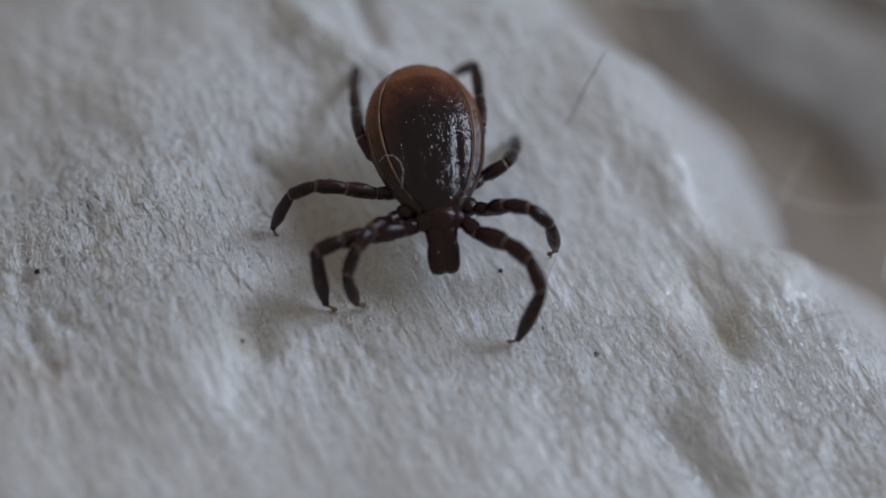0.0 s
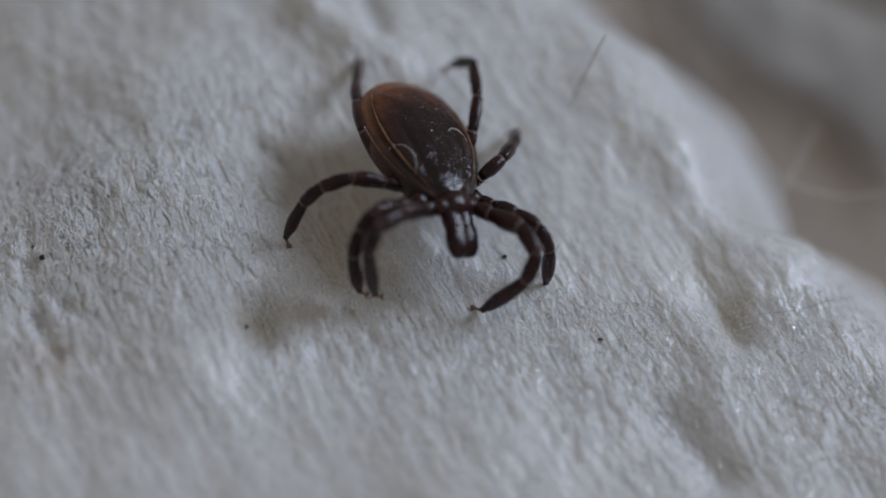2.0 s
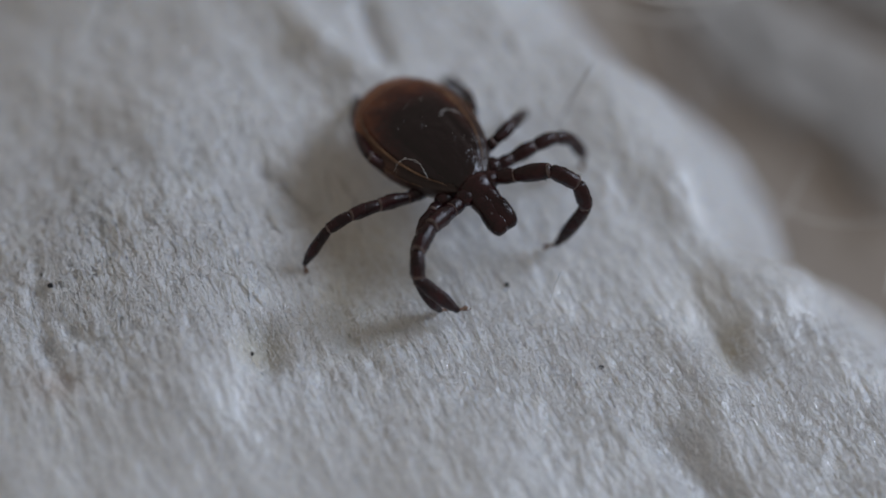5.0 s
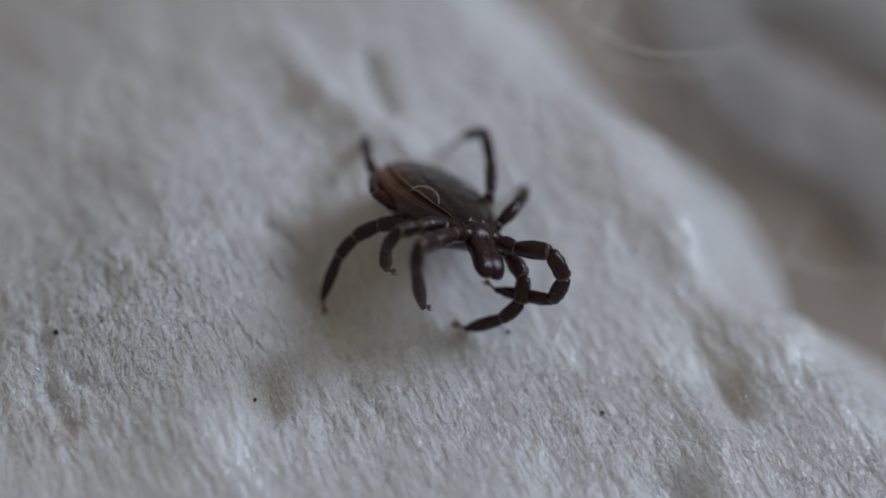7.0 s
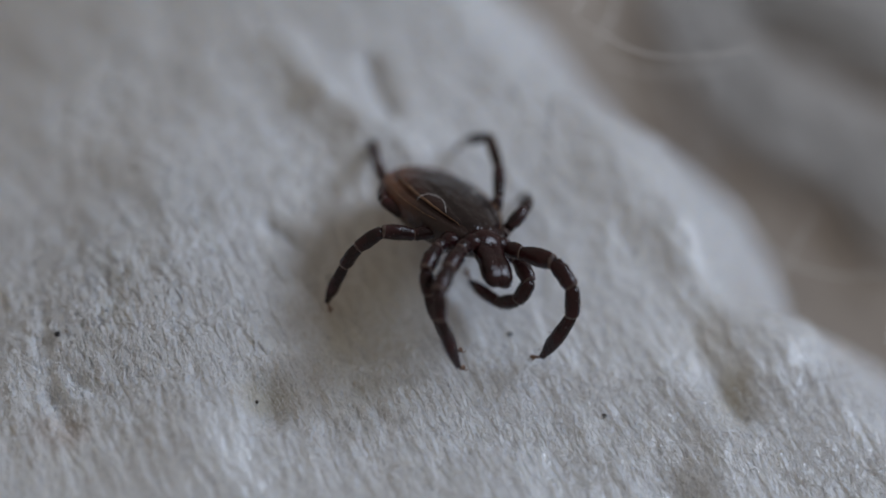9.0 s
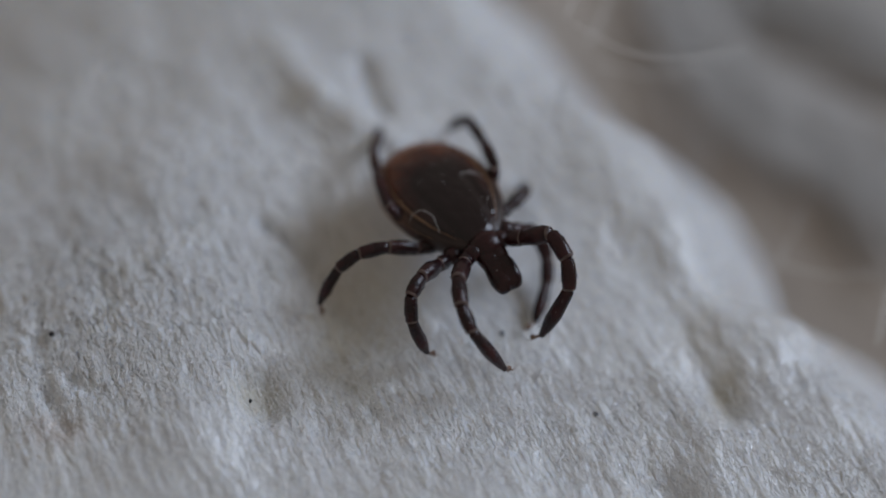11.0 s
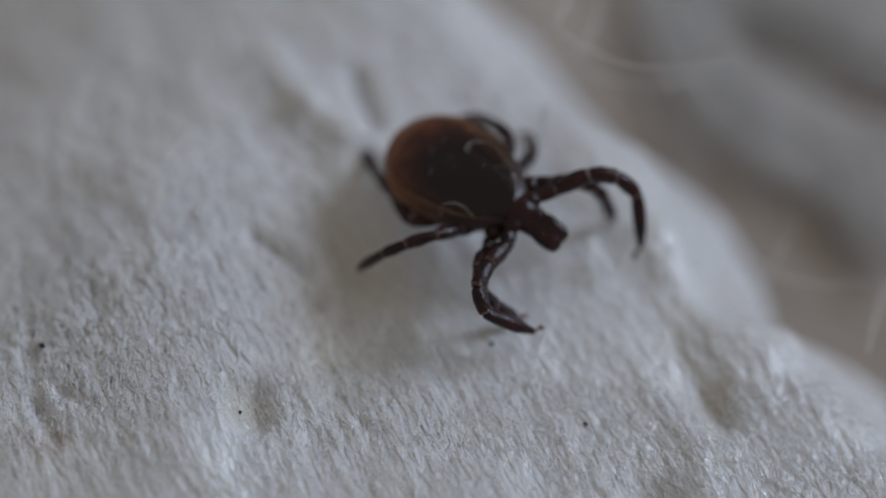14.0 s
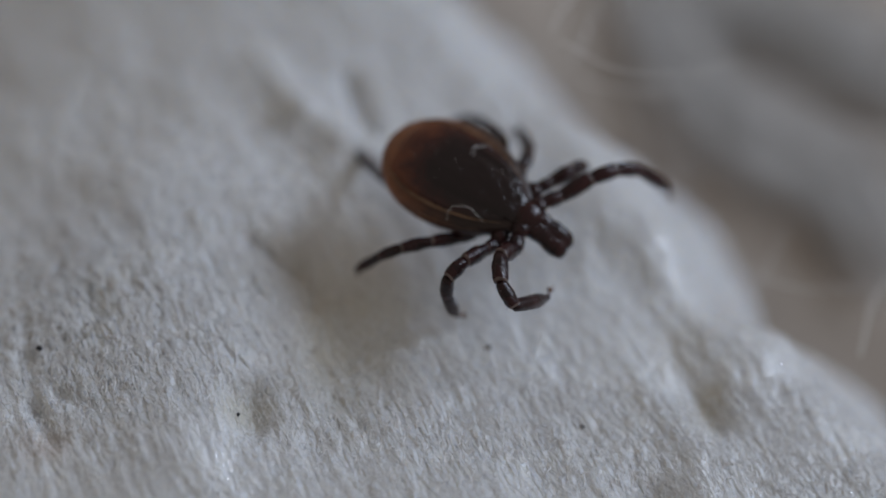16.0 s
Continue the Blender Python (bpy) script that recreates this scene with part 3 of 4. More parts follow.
# base of each leg on the body, and the lengths of its segments, in mm
LEGS = {
    "L1": ((-0.332, -1.418, -0.015), (0.247, 0.512, 0.468, 0.407, 0.938)),
    "L2": ((-0.559, -1.187, -0.127), (0.279, 0.477, 0.361, 0.399, 0.692)),
    "L3": ((-0.575, -0.810, -0.143), (0.294, 0.493, 0.461, 0.402, 0.717)),
    "L4": ((-0.620, -0.400, -0.200), (0.178, 0.519, 0.728, 0.662, 1.020)),
    "R1": ((0.332, -1.418, -0.015), (0.332, 0.566, 0.462, 0.474, 0.927)),
    "R2": ((0.559, -1.187, -0.127), (0.261, 0.409, 0.399, 0.413, 0.666)),
    "R3": ((0.575, -0.810, -0.143), (0.264, 0.428, 0.482, 0.464, 0.555)),
    "R4": ((0.620, -0.400, -0.200), (0.218, 0.373, 0.601, 0.790, 0.642)),
}
leg_parts = {}
for key, (base, lengths) in LEGS.items():
    side = 1 if key[0] == "R" else -1
    coxa(tick, base, side)
    leg_parts[key] = build_leg(tick, lengths, {"1": 1.12, "2": 1.05, "3": 0.97, "4": 0.88}[key[1]], 10 * len(leg_parts))


# ---- small things on and round the sheet ----
def speck(x, y, r, label):
    rnd = random.Random(int(1000 * (x + 20)))
    bm = bmesh.new()
    bmesh.ops.create_icosphere(bm, subdivisions=2, radius=r * MM)
    for v in bm.verts:
        v.co *= rnd.uniform(0.55, 1.3)
        v.co.z *= 0.7
    me = bpy.data.meshes.new("grit_speck")
    bm.to_mesh(me)
    bm.free()
    me.materials.append(GRIT)
    ob = new("grit_speck", me)
    ob.location = (x * MM, y * MM, (sheet_height(x, y) + r * 0.35) * MM)
    tagged(ob, label, "speck", "specks on the tissue")


speck(-5.86, -1.28, 0.045, "tiny black speck lying on the white tissue")
speck(0.94, 0.05, 0.038, "tiny black speck lying on the white tissue")
speck(2.54, -1.10, 0.038, "tiny black speck lying on the white tissue")
speck(-2.64, -1.89, 0.03, "very small black speck in a stained dip")


def strand(name, pts, r, mat, label, category, group=""):
    out = []
    for i in range(len(pts) - 1):
        p0, p1, p2, p3 = (Vector(pts[max(0, min(len(pts) - 1, i + k))]) for k in (-1, 0, 1, 2))
        for s in range(6):
            u = s / 6
            out.append(0.5 * (2 * p1 + (p2 - p0) * u + (2 * p0 - 5 * p1 + 4 * p2 - p3) * u * u + (3 * p1 - p0 - 3 * p2 + p3) * u ** 3))
    out.append(Vector(pts[-1]))
    n = len(out)
    v, f = tube(out, [r * (0.35 + 0.65 * math.sin(math.pi * (0.06 + 0.88 * i / (n - 1))) ** 0.4) for i in range(n)], 6)
    return tagged(new(name, mesh_of(name, v, f, [mat])), label, category, group)


def on_sheet(x, y, dz=0.02):
    return (x, y, sheet_height(x, y) + dz)


def build_wisps():
    """Loose pale wool drawn out in wisps over the blanket."""
    rnd = random.Random(21)
    verts, faces = [], []
    for line, spread, count in WISPS:
        for k in range(count):
            off, lift, shift = rnd.gauss(0, spread), rnd.uniform(0.05, 0.9), rnd.uniform(-0.3, 0.3)
            wave, phase = rnd.uniform(0.0, 0.25), rnd.uniform(0, 6.28)
            pts = []
            for i in range(len(line) - 1):
                (ax, ay), (bx, by) = line[i], line[i + 1]
                for s in range(4):
                    x, y = ax + (bx - ax) * s / 4, ay + (by - ay) * s / 4
                    d = off + wave * math.sin(2.2 * i + 0.55 * s + phase)
                    x, y = x + 0.5 * d + shift, y + 0.85 * d - shift
                    pts.append((x, y, blanket_height(x, y) + lift))
            tube(pts, [0.012 + 0.032 * math.sin(math.pi * i / (len(pts) - 1)) for i in range(len(pts))], 5, verts, faces)
    return tagged(new("wool_wisps", mesh_of("wool_wisps", verts, faces, [WISP])), "loose pale wool wisps drawn out over the blanket", "wool", kind="stuff")


WISPS = (
    (((3.0, 14.6), (3.5, 13.1), (4.4, 11.2), (5.3, 10.1), (6.6, 9.3), (7.7, 8.8), (8.6, 8.1), (9.8, 7.0)), 0.55, 46),
    (((4.3, 13.8), (5.6, 13.6), (6.9, 13.35), (7.8, 12.95), (8.7, 12.4), (10.5, 11.6)), 0.6, 72),
    (((7.3, 9.3), (8.0, 7.9), (8.5, 7.2), (9.3, 6.2)), 0.4, 16),
    (((4.2, 10.6), (5.2, 9.3), (6.2, 8.3), (7.4, 7.4)), 0.9, 6),
    (((2.6, 12.6), (3.4, 11.6), (4.3, 9.8), (5.0, 8.0)), 0.6, 8),
    (((6.0, 12.3), (7.2, 11.4), (9.5, 11.0), (12, 11.2)), 0.9, 9),
)
build_wisps()

strand("stray_thread", [(1.22, 4.96, 2.00), (1.65, 4.77, 2.00), (2.16, 4.55, 2.00), (2.78, 4.53, 2.00), (3.56, 4.79, 2.00), (4.19, 5.12, 2.00)], 0.014, WOOL_HAIR, "long pale curved thread beyond the tissue edge", "thread", "stray threads past the edge of the tissue")
strand("stray_thread", [(1.52, 6.38, 2.00), (1.35, 5.92, 2.00), (1.20, 5.51, 2.00), (1.12, 5.04, 2.00)], 0.012, WOOL_HAIR, "short pale curled thread beyond the tissue edge", "thread", "stray threads past the edge of the tissue")
strand("stray_thread", [(1.89, 7.50, 1.00), (1.86, 6.64, 1.00), (1.73, 5.92, 1.00), (1.57, 5.47, 1.00)], 0.014, WOOL_HAIR, "pale fuzzy thread beyond the tissue edge", "thread", "stray threads past the edge of the tissue")
strand("stray_thread", [(4.44, 4.17, -0.80), (4.86, 3.60, -0.80), (5.28, 3.11, -0.80), (5.83, 2.91, -0.80), (6.50, 2.94, -0.80), (7.35, 3.26, -0.80)], 0.009, WOOL_HAIR, "faint pale thread lying over the blanket", "thread", "stray threads past the edge of the tissue")
strand("stray_thread", [(5.24, 2.46, -0.80), (5.45, 3.08, -0.80), (5.62, 3.59, -0.80), (5.89, 4.37, -0.80)], 0.007, WOOL_HAIR, "faint pale thread lying over the blanket", "thread", "stray threads past the edge of the tissue")
strand("stray_thread", [(1.87, 5.74, 0.30), (2.55, 5.70, 0.30), (3.03, 5.76, 0.30), (3.60, 5.97, 0.30), (4.16, 6.40, 0.30)], 0.016, WOOL_HAIR, "long pale curved thread beyond the tissue edge", "thread", "stray threads past the edge of the tissue")
strand("stray_thread", [(6.98, 1.39, -0.40), (7.10, 2.09, -0.40), (7.21, 2.57, -0.40), (7.51, 3.22, -0.40)], 0.014, WOOL_HAIR, "pale thread at the tissue edge", "thread", "stray threads past the edge of the tissue")
strand("fine_hair", [on_sheet(x, y, 0.03) for x, y in ((7.09, 1.76), (6.75, 1.23), (6.34, 0.59), (5.87, 0.22), (5.41, -0.05), (4.83, -0.22))], 0.0028, DARK_HAIR, "fine grey-brown hair lying along the tissue", "hair")
strand("upright_fibre", [(1.63, -0.14, 0.0), (1.65, -0.08, 0.35), (1.69, 0.01, 0.7)], 0.007, PULP, "single white fibre standing up from the tissue", "fibre")
swaying_hair = strand("swaying_hair", [(0, 0, 0), (0.0, 0.03, 0.5), (0.0, 0.02, 1.0), (0, -0.04, 1.5)], 0.0075, DARK_HAIR, "fine dark hair swaying above the white tissue", "hair")


# ---- what moves ----
def smooth_rows(rows, t):
    """Values at t of rows (t, values...), monotone between the rows."""
    ts = [r[0] for r in rows]
    if t <= ts[0]:
        return rows[0][1:]
    if t >= ts[-1]:
        return rows[-1][1:]
    i = max(k for k in range(len(ts)) if ts[k] <= t)
    h = ts[i + 1] - ts[i]
    u = (t - ts[i]) / h
    out = []
    for c in range(1, len(rows[0])):
        def slope(k):
            if k <= 0 or k >= len(rows) - 1:
                return 0.0
            a = (rows[k][c] - rows[k - 1][c]) / (ts[k] - ts[k - 1])
            b = (rows[k + 1][c] - rows[k][c]) / (ts[k + 1] - ts[k])
            return 0.0 if a * b <= 0 else 2 * a * b / (a + b)
        p, q, m0, m1 = rows[i][c], rows[i + 1][c], slope(i) * h, slope(i + 1) * h
        out.append((2 * u ** 3 - 3 * u ** 2 + 1) * p + (u ** 3 - 2 * u ** 2 + u) * m0 + (3 * u ** 2 - 2 * u ** 3) * q + (u ** 3 - u ** 2) * m1)
    return out


TIMES = [k * 0.125 for k in range(129)]


def crawl(rows):
    """The body: place in mm, then pitch, roll and yaw in degrees."""
    keys = []
    for t in TIMES:
        x, y, z, pitch, roll, yaw = smooth_rows(rows, t)
        turn = Matrix.Rotation(radians(yaw), 4, 'Z') @ Matrix.Rotation(radians(pitch), 4, 'X') @ Matrix.Rotation(radians(roll), 4, 'Y')
        keys.append((t, Matrix.Translation((x * MM, y * MM, z * MM)) @ turn))
    walk(tick, keys)


def stride(key, rows):
    """One leg: swing, twist, lift and the bend of each following joint, in degrees."""
    base, lengths = LEGS[key]
    leg, pieces = leg_parts[key]
    side = 1 if key[0] == "R" else -1
    keys = [[] for _ in range(6)]
    for t in TIMES:
        swing, twist, lift, *bends = smooth_rows(rows, t)
        a, b = radians(swing), radians(twist)
        d = Vector((side * math.cos(a), -math.sin(a), 0))
        up = math.cos(b) * Vector((0, 0, 1)) + math.sin(b) * d.cross(Vector((0, 0, 1)))
        p, e = Vector(base), radians(lift)
        first = None
        for j in range(6):
            if 0 < j < 5:
                e -= radians(bends[j - 1])
            if j == 5:
                e -= radians(25)
            axis = math.cos(e) * d + math.sin(e) * up
            over = math.cos(e) * up - math.sin(e) * d
            across = over.cross(axis)
            m = Matrix((axis, across, over)).transposed().to_4x4()
            m.translation = p * MM
            if j == 0:
                first = m.inverted()
                keys[0].append((t, m))
            else:
                keys[j].append((t, first @ m))
            if j < 5:
                p = p + lengths[j] * axis
    walk(leg, keys[0])
    for ob, k in zip(pieces, keys[1:]):
        walk(ob, k)


def motions():
    first = [
        (0, -0.520, 1.484, 1.076, 9.0, -2.0, 18.0),
        (0.5, -0.534, 1.572, 0.987, 3.2, -1.9, 21.4),
        (1, -0.486, 1.476, 0.878, -1.7, 3.9, 23.2),
        (1.5, -0.579, 1.271, 0.900, -5.6, 17.1, 32.6),
        (2, -0.637, 1.251, 0.913, -7.6, 18.4, 29.9),
        (2.5, -0.711, 1.319, 0.898, -9.7, 19.4, 29.2),
        (3, -0.668, 1.376, 0.991, -5.5, 14.5, 36.0),
        (3.5, -0.700, 1.567, 0.957, -5.0, 2.2, 35.6),
        (4, -1.006, 1.802, 0.908, -7.8, -13.6, 49.8),
    ]
    second = [
        (6.25, -0.423, 1.934, 1.005, -7.2, 4.6, 40.7),
        (6.5, -0.599, 1.892, 0.992, -6.0, 11.8, 49.6),
        (7, -0.503, 1.633, 0.944, -26.0, 28.3, 35.2),
        (7.5, -0.602, 1.586, 0.897, -28.7, 20.7, 31.5),
        (8, -0.586, 1.593, 0.920, -29.7, 24.2, 31.8),
        (8.5, -0.517, 1.602, 0.933, -28.3, 27.1, 33.2),
        (9, -0.404, 1.592, 0.930, -24.9, 25.5, 34.5),
    ]
    third = [
        (11.5, -0.365, 1.875, 0.969, -9.2, -17.2, 38.1),
        (12, -0.189, 2.059, 0.971, -4.6, -36.5, 28.8),
        (12.5, 0.144, 2.105, 0.943, -9.4, -19.5, 25.6),
        (13, -0.068, 1.962, 0.923, -10.4, -26.2, 29.1),
        (13.5, -0.110, 2.092, 0.968, -7.7, -22.9, 36.6),
        (14, -0.115, 2.388, 1.143, -8.3, -20.9, 58.1),
        (14.5, -0.021, 2.217, 1.301, -3.2, -6.4, 60.9),
        (15, -0.029, 2.178, 1.368, -2.6, -6.8, 61.1),
        (15.5, 0.028, 2.108, 1.515, 0.3, -11.7, 59.1),
        (16, -0.040, 2.107, 1.513, -2.4, -14.3, 63.1),
    ]
    crawl(first + second + third)
    first = [
        (0, 16, 34, 3, -10, 1, 14, 86),
        (0.5, 4, 35, 0, -11, 5, 16, 78),
        (1, -5, 21, 14, -5, 18, 44, 63),
        (1.5, -3, 3, 17, 3, 46, 70, 15),
        (2, 20, 12, 15, 2, 26, 63, 36),
        (2.5, 22, 8, -5, 5, 17, 47, 39),
        (3, 21, 21, -1, 3, 6, 43, 45),
        (3.5, 23, 20, 1, -2, 12, 17, 65),
        (4, 20, 31, 12, -8, 11, 29, 68),
    ]
    second = [
        (6.25, 38, 31, 28, 9, 40, 44, 43),
        (6.5, -15, 15, 16, 1, 24, 85, 4),
        (7, 32, 1, 9, 16, -5, 112, 18),
        (7.5, 43, 16, 0, 5, 37, 71, 35),
        (8, 18, -30, 1, 8, 17, 10, 84),
        (8.5, 14, -11, 47, 22, 115, 38, -2),
        (9, 38, 24, -13, 7, 10, 58, 32),
    ]
    third = [
        (11.5, 61, 26, 32, 6, 34, 28, 44),
        (12, 54, 33, 15, 3, 11, 1, 65),
        (12.5, 13, 17, 18, -6, 12, 8, 68),
        (13, 35, 23, 13, -10, 14, 35, 64),
        (13.5, 56, 30, 4, 3, 21, 21, 51),
        (14, 27, 37, 4, -29, 17, 53, 56),
        (14.5, 23, 25, -5, -23, 24, 66, 29),
        (15, 40, 29, -20, -22, 17, 30, 58),
        (15.5, 23, 28, 19, -34, 6, 58, 73),
        (16, 40, 38, 18, -40, 50, 48, 74),
    ]
    stride("L1", first + second + third)
    first = [
        (0, 49, 22, 32, -3, 33, 30, 57),
        (0.5, 50, 24, 37, -4, 31, 23, 50),
        (1, 28, 21, 12, -2, 26, 44, 44),
        (1.5, 9, 24, 14, 2, 52, 24, 37),
        (2, 16, 17, 8, 6, 50, 32, 30),
        (2.5, -7, -12, 18, 3, 31, 24, 58),
        (3, 18, 15, 6, 19, 28, 35, 39),
        (3.5, 46, 34, 24, 16, 52, 36, 29),
        (4, 40, 22, 28, 12, 28, 34, 46),
    ]
    second = [
        (6.25, 28, 16, 35, 40, 13, 50, 34),
        (6.5, 17, 8, 47, 35, 13, 54, 41),
        (7, 18, -26, 66, 79, -1, 89, 29),
        (7.5, 31, 27, -4, 30, 54, 11, 18),
        (8, 7, -18, 25, 12, 41, 69, 25),
        (8.5, 4, -16, -14, 17, 63, 19, 11),
        (9, 34, 28, -9, 22, 60, 18, 17),
    ]
    third = [
        (11.5, 31, 10, 29, 4, 27, 58, 31),
        (12, 73, 25, 23, 9, 50, 42, 20),
        (12.5, 27, 1, 29, 1, 23, 64, 43),
        (13, 58, 11, 18, -2, 17, 55, 35),
        (13.5, 20, 5, 32, -2, 16, 47, 60),
        (14, 35, 19, 26, -3, 51, 60, 9),
        (14.5, 8, 22, 34, 6, 81, 48, 21),
        (15, -40, 2, 56, 12, 60, 57, 27),
        (15.5, -54, -10, 38, 18, 37, 34, 25),
        (16, -9, 8, 26, -0, 27, 70, 24),
    ]
    stride("L2", first + second + third)
    first = [
        (0, -4, 20, 3, -13, 7, 36, 42),
        (0.5, 2, 22, 7, -10, 9, 34, 38),
        (1, -2, 13, 5, -2, 11, 32, 38),
        (1.5, -21, 4, -4, 3, 20, 31, 25),
        (2, -17, 2, 2, 6, 32, 29, 20),
        (2.5, -15, 4, 5, 10, 34, 30, 19),
        (3, -17, 7, 4, -2, 39, 18, 20),
        (3.5, -15, 19, 5, -7, 21, 29, 21),
        (4, -16, 14, 17, -8, 8, 27, 27),
    ]
    second = [
        (6.25, -7, -7, 3, 5, 12, 12, 41),
        (6.5, -26, 4, 22, 25, 27, 17, 21),
        (7, -58, 9, -21, 6, 22, 23, 20),
        (7.5, -74, 25, -20, -3, 31, 26, 33),
        (8, -64, 15, -12, 3, 37, 31, 15),
        (8.5, -67, 14, -22, 8, 22, 14, 37),
        (9, -12, -15, -19, -13, 50, 22, 9),
    ]
    third = [
        (11.5, -15, 3, 21, -14, 12, 34, 35),
        (12, 0, 0, 36, -6, 2, 3, 55),
        (12.5, -16, 1, 28, -20, 12, 62, 37),
        (13, -23, -8, 28, -40, 9, 71, 45),
        (13.5, -28, -9, 32, -25, 10, 64, 48),
        (14, -38, -18, 48, 7, 34, 24, 27),
        (14.5, -38, -22, 17, 6, 20, 32, 20),
        (15, -38, -17, 14, 5, 19, 30, 21),
        (15.5, -38, -13, 35, 25, 35, 7, 21),
        (16, -44, -13, -21, -40, 21, 29, 23),
    ]
    stride("L3", first + second + third)
    first = [
        (0, -66, -41, 43, 40, 40, 5, 8),
        (0.5, -78, -39, 45, 14, 57, 8, 10),
        (1, -84, -42, 39, 6, 43, 15, 14),
        (1.5, -97, -58, 37, 5, 42, 11, 6),
        (2, -97, -56, 40, 5, 45, 10, 6),
        (2.5, -98, -57, 47, 6, 55, 5, 4),
        (3, -96, -59, 38, 8, 37, 16, 10),
        (3.5, -89, -59, 50, 13, 59, 13, 4),
        (4, -109, -30, 48, -3, 59, 19, 16),
    ]
    second = [
        (6.25, -76, -68, 42, 6, 80, -8, 9),
        (6.5, -84, -74, 34, 9, 72, -12, 12),
        (7, -140, -80, 74, -21, 70, -14, 10),
        (7.5, -142, -77, 80, -24, 77, -14, 8),
        (8, -137, -76, 74, -19, 80, -29, 9),
        (8.5, -138, -78, 74, -21, 73, -16, 8),
        (9, -136, -80, 68, -18, 68, -18, 7),
    ]
    third = [
        (11.5, -92, -37, 59, 11, 50, 13, 19),
        (12, -61, -99, 73, 6, 103, -5, 6),
        (12.5, -79, -41, 60, 5, 74, -14, 1),
        (13, -101, -81, 83, -4, 97, -17, 1),
        (13.5, -63, -88, 67, 10, 105, -12, 3),
        (14, -82, -56, 41, 2, 77, -7, 6),
        (14.5, -79, -55, 19, 9, 58, -12, 7),
        (15, -78, -55, 16, 10, 57, -13, 6),
        (15.5, -77, -45, 11, 12, 53, -16, 5),
        (16, -83, -42, 14, 10, 52, -15, 9),
    ]
    stride("L4", first + second + third)
    first = [
        (0, 64, -31, 17, -19, 18, 39, 55),
        (0.5, 44, -12, 18, -25, 31, 40, 47),
        (1, 72, -26, 23, -9, 32, 62, 34),
        (1.5, 86, -18, 24, -3, 23, 70, 34),
        (2, 73, -12, 24, 1, 35, 66, 31),
        (2.5, 63, 3, 17, -8, 22, 59, 47),
        (3, 40, 1, 12, -40, 26, 50, 46),
        (3.5, 8, -39, -13, -24, 6, 31, 34),
        (4, 46, -28, -2, -15, 37, 35, 44),
    ]
    second = [
        (6.25, 52, -5, 29, 10, 52, 58, 46),
        (6.5, 57, -8, 2, -24, 61, 48, 62),
        (7, 50, 19, 5, -16, 67, 55, 62),
        (7.5, 45, 19, 9, -7, 74, 51, 55),
        (8, 45, 29, 6, -4, 32, 19, 38),
        (8.5, 59, 14, 7, -1, 40, 40, 29),
        (9, 62, 11, 13, 0, 44, 45, 33),
    ]
    third = [
        (11.5, 76, -39, 31, -5, 64, 37, 38),
        (12, 61, -47, 23, 3, 66, 34, 34),
        (12.5, 61, -36, 19, -5, 68, 44, 29),
        (13, 66, -42, 17, -5, 61, 48, 37),
        (13.5, 77, -37, 29, -0, 71, 39, 34),
        (14, 30, -32, -6, -5, 33, 35, 38),
        (14.5, 55, -21, 6, 2, 30, 24, 33),
        (15, 52, -28, 4, 0, 38, 39, 35),
        (15.5, 48, -12, 6, -16, 57, 18, 16),
        (16, 26, -14, -12, -16, 18, 21, 25),
    ]
    stride("R1", first + second + third)
    first = [
        (0, 32, -4, 30, -26, 28, 60, 40),
        (0.5, 54, 1, 18, -29, 26, 48, 39),
        (1, 55, -1, 20, -1, 19, 40, 41),
        (1.5, 61, 7, 26, -1, 24, 47, 36),
        (2, 55, 10, 22, -1, 18, 49, 32),
        (2.5, 52, 0, 20, -0, 20, 36, 42),
        (3, 81, 16, 17, -3, 23, 46, 28),
        (3.5, 31, 11, 18, -12, 57, 20, 8),
        (4, 0, -8, -29, -19, 11, 34, 29),
    ]
    second = [
        (6.25, 26, 19, 15, -0, 15, 31, 23),
        (6.5, 71, 24, -10, -13, -5, 39, 38),
        (7, 65, -4, -20, 6, 46, 46, 22),
        (7.5, 74, -4, -7, 12, 69, 53, 40),
        (8, 76, 8, -12, 11, 73, 50, 39),
        (8.5, 76, 1, -12, 13, 75, 49, 40),
        (9, 76, 2, -12, 13, 82, 41, 32),
    ]
    third = [
        (11.5, -44, -30, -48, 6, 38, 31, 23),
        (12, 1, -11, -42, -8, 7, 16, 23),
        (12.5, -1, -11, -41, -14, 12, 17, 19),
        (13, 10, -7, -45, -5, 10, 14, 13),
        (13.5, -2, -16, -30, -10, 7, 16, 17),
        (14, 46, -4, -19, -0, 33, 27, 10),
        (14.5, 47, -21, -16, -10, 10, 34, 14),
        (15, 41, 7, -10, -4, 28, 24, 27),
        (15.5, 5, 14, -13, 0, 17, 5, 4),
        (16, 23, 18, -11, -5, 45, 28, 26),
    ]
    stride("R2", first + second + third)
    first = [
        (0, -29, 30, -21, -40, 66, 8, 10),
        (0.5, -25, 37, -29, -40, 60, 1, 11),
        (1, -38, 30, -3, -41, 74, -1, 12),
        (1.5, -39, 20, 36, -40, 86, 13, 12),
        (2, -40, 26, 85, 53, 38, 15, 12),
        (2.5, -40, 33, 84, 47, 41, 15, 10),
        (3, -33, 29, 75, 51, 38, 16, 6),
        (3.5, -23, 37, 79, 90, 21, 11, 5),
        (4, 15, 42, 48, 75, 54, 1, 2),
    ]
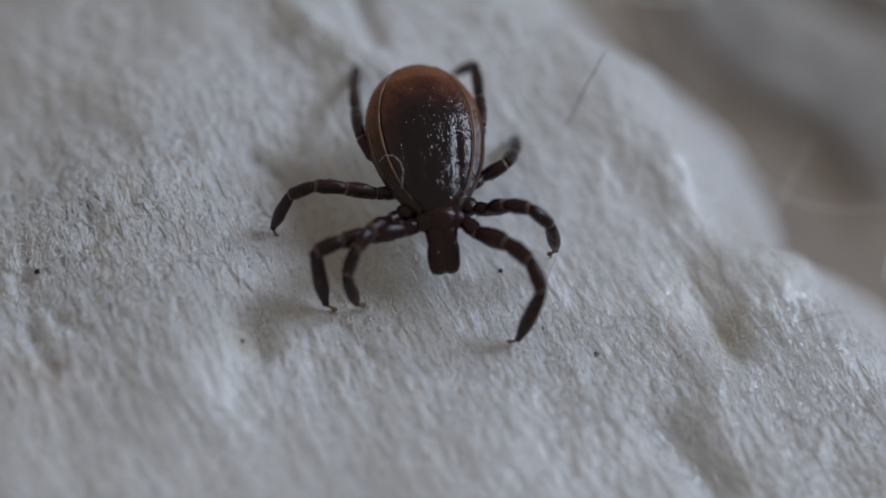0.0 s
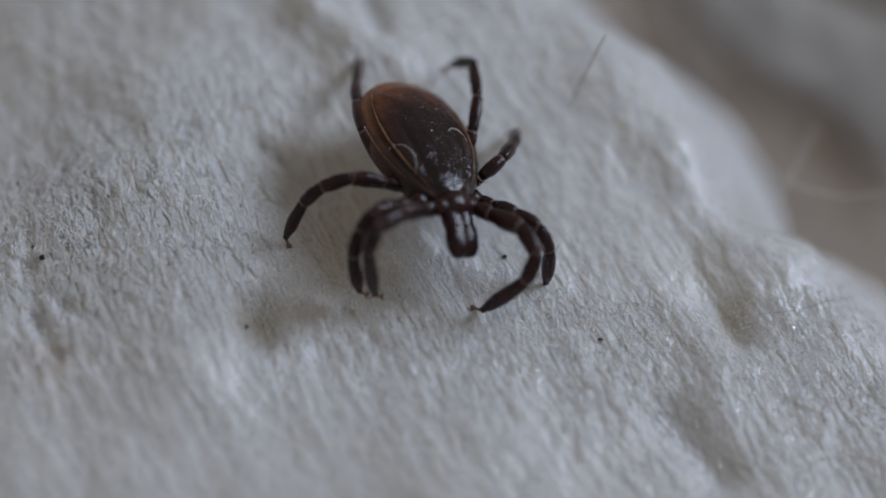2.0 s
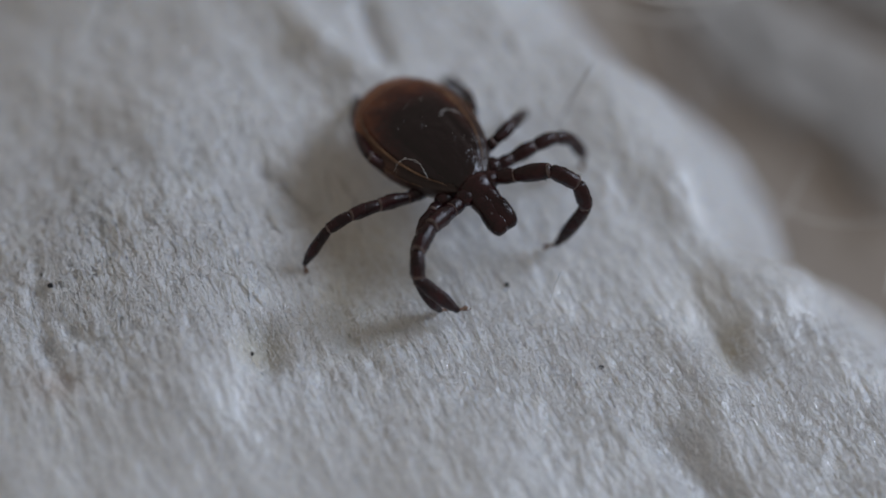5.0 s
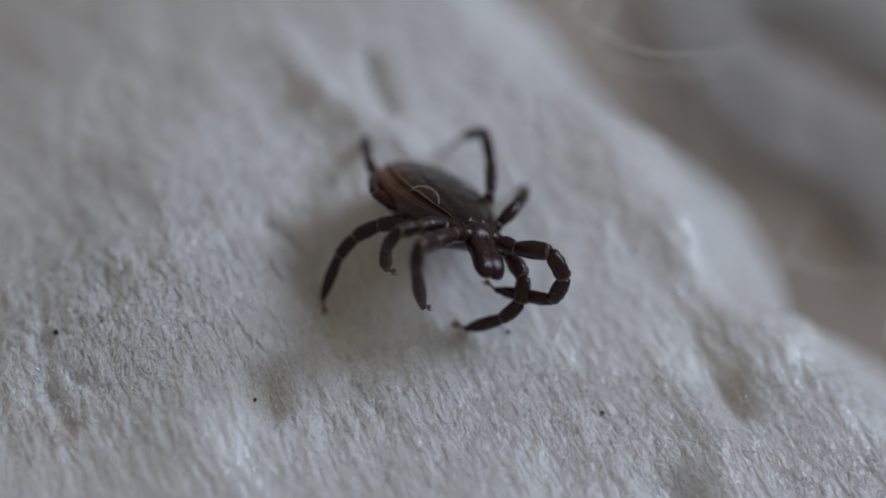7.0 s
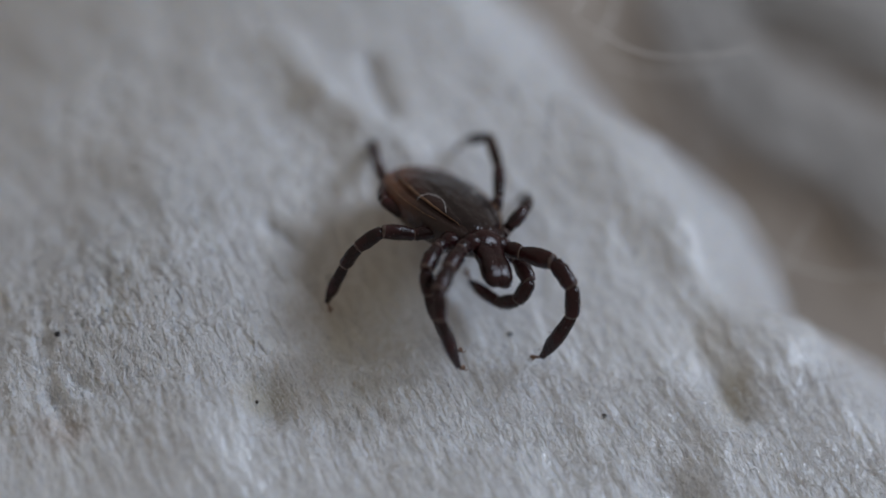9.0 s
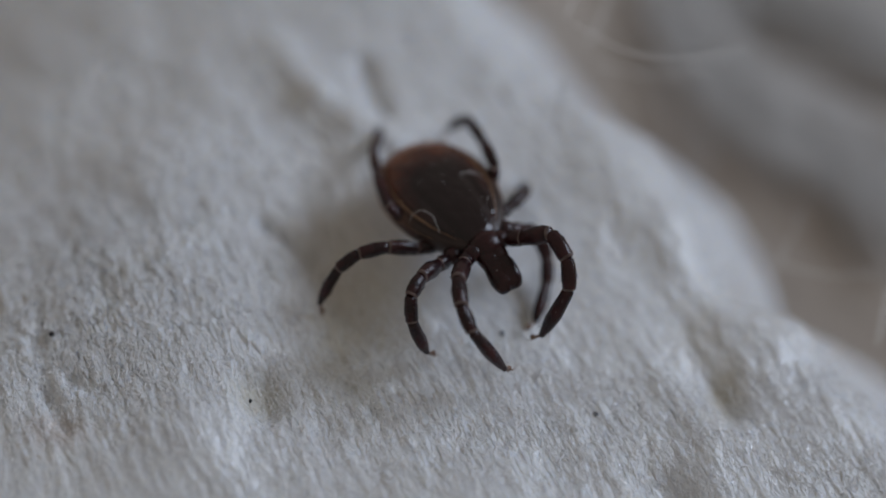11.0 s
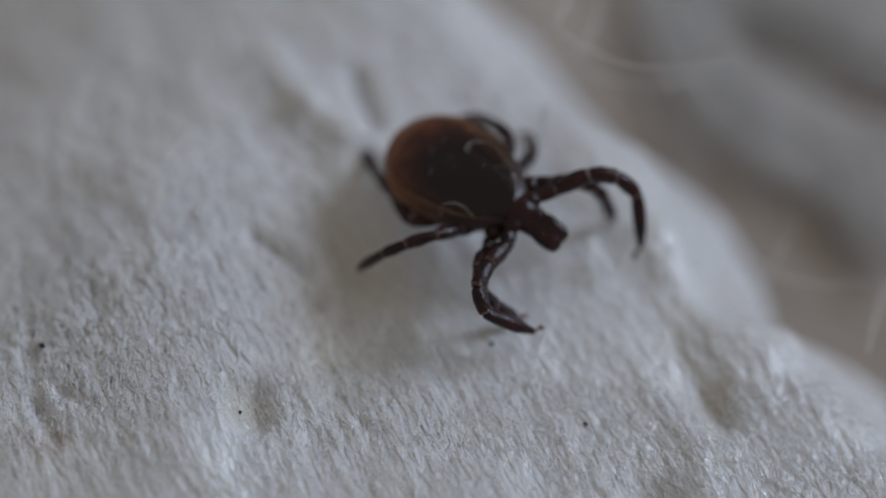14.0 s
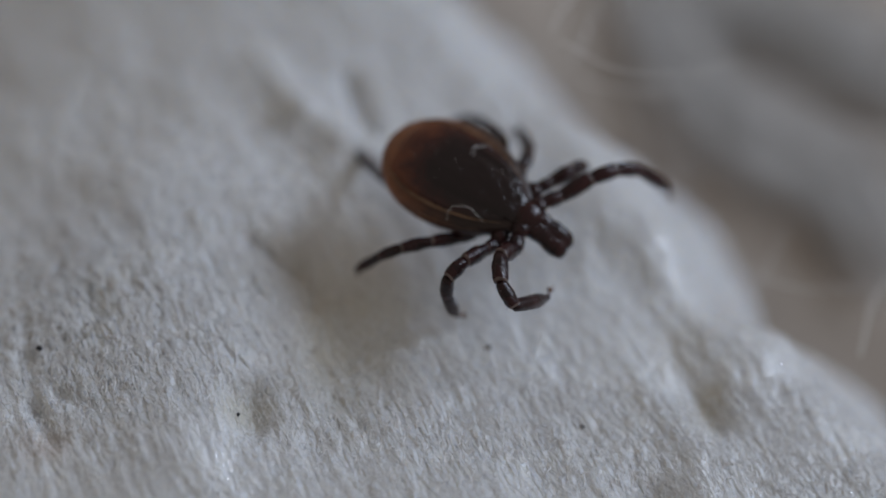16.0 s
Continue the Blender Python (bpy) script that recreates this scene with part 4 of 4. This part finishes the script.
    second = [
        (6.25, -41, 13, 30, 5, 17, 18, 10),
        (6.5, -12, 47, -7, -41, 71, 1, 4),
        (7, -53, 26, 86, 38, 41, 16, 4),
        (7.5, -52, 38, 87, 44, 43, 13, 4),
        (8, -54, 37, 92, 50, 38, 13, 4),
        (8.5, -53, 28, 95, 45, 48, 12, 4),
        (9, -53, 25, 95, 48, 49, 12, 4),
    ]
    third = [
        (11.5, -13, 43, -35, -6, 29, 8, 3),
        (12, -19, 40, -41, -2, 14, 12, 8),
        (12.5, -39, 41, -16, -4, 9, 7, 25),
        (13, -45, 19, -13, -7, 4, 13, 28),
        (13.5, -43, 6, -38, -22, 11, 25, 39),
        (14, 30, 44, -53, 13, 16, 4, 3),
        (14.5, 4, 42, -26, -2, 24, 6, 4),
        (15, 7, 43, -27, -2, 24, 7, 4),
        (15.5, 8, 43, -35, -0, 24, 6, 4),
        (16, 3, 38, -35, -1, 21, 8, 4),
    ]
    stride("R3", first + second + third)
    first = [
        (0, -74, 27, 26, 8, 34, 7, 57),
        (0.5, -76, 28, 37, 8, 41, 5, 58),
        (1, -81, 27, 53, 13, 42, 3, 55),
        (1.5, -74, 25, 57, 7, 38, 5, 48),
        (2, -75, 15, 51, 6, 18, 23, 51),
        (2.5, -75, 19, 56, 6, 24, 19, 46),
        (3, -68, 18, 50, 6, 27, 15, 56),
        (3.5, -68, 22, 29, -39, 72, 1, 58),
        (4, -34, 50, -8, -6, 41, -1, 4),
    ]
    second = [
        (6.25, -75, 9, 49, -1, 41, 21, 65),
        (6.5, -56, 19, 106, 54, 48, 11, 56),
        (7, -83, 13, 66, -4, 36, 12, 53),
        (7.5, -84, 18, 66, 0, 37, 6, 46),
        (8, -84, 14, 67, 0, 32, 13, 48),
        (8.5, -85, 14, 68, 0, 32, 16, 46),
        (9, -85, 17, 66, 1, 30, 18, 48),
    ]
    third = [
        (11.5, -72, 36, 30, -40, 85, 7, 43),
        (12, -61, 52, 37, -40, 112, 11, 18),
        (12.5, -65, 39, 13, -40, 82, 7, 17),
        (13, -55, 49, -14, -40, 60, 9, 14),
        (13.5, -43, 46, 73, 84, 29, 9, 22),
        (14, -27, 53, 104, 107, 48, 12, 27),
        (14.5, -37, 41, 84, 79, 41, 11, 28),
        (15, -29, 43, 71, 75, 38, 11, 27),
        (15.5, -15, 45, 9, 34, 33, 10, 26),
        (16, -20, 41, 12, 43, 21, 8, 26),
    ]
    stride("R4", first + second + third)
    walk(swaying_hair, [
        (0, pose(1.61 * MM, 2.73 * MM, 0.30 * MM, -27.0, 16.0, 0)),
        (0.5, pose(1.64 * MM, 2.80 * MM, 0.30 * MM, -25.3, 15.0, 0)),
        (1, pose(1.63 * MM, 2.83 * MM, 0.30 * MM, -21.1, 13.2, 0)),
        (2, pose(1.59 * MM, 2.88 * MM, 0.30 * MM, -17.4, 12.1, 0)),
        (3, pose(1.67 * MM, 2.92 * MM, 0.30 * MM, -20.0, 13.0, 0)),
        (4, pose(1.44 * MM, 2.47 * MM, 0.30 * MM, -30.0, 17.0, 0)),
        (6.5, pose(1.17 * MM, 3.79 * MM, 0.30 * MM, 11.2, -1.2, 0)),
        (7, pose(0.93 * MM, 3.71 * MM, 0.30 * MM, 7.7, -6.2, 0)),
        (8.5, pose(0.91 * MM, 3.68 * MM, 0.30 * MM, 7.3, -6.2, 0)),
        (9, pose(1.07 * MM, 3.78 * MM, 0.30 * MM, 9.2, -5.4, 0)),
        (11.5, pose(1.31 * MM, 4.01 * MM, 0.30 * MM, 2.3, -1.9, 0)),
        (12, pose(1.28 * MM, 3.76 * MM, 0.30 * MM, 3.8, -0.8, 0)),
        (12.5, pose(1.38 * MM, 3.72 * MM, 0.30 * MM, 4.5, -0.4, 0)),
        (13, pose(1.21 * MM, 3.85 * MM, 0.30 * MM, 5.4, 0.0, 0)),
        (14, pose(1.21 * MM, 3.90 * MM, 0.30 * MM, 10.0, -2.7, 0)),
        (14.5, pose(1.23 * MM, 4.10 * MM, 0.30 * MM, 10.8, -2.7, 0)),
        (15.5, pose(1.20 * MM, 4.17 * MM, 0.30 * MM, 12.0, -3.2, 0)),
        (16, pose(0.93 * MM, 4.25 * MM, 0.30 * MM, 13.9, -3.9, 0)),
    ])


motions()
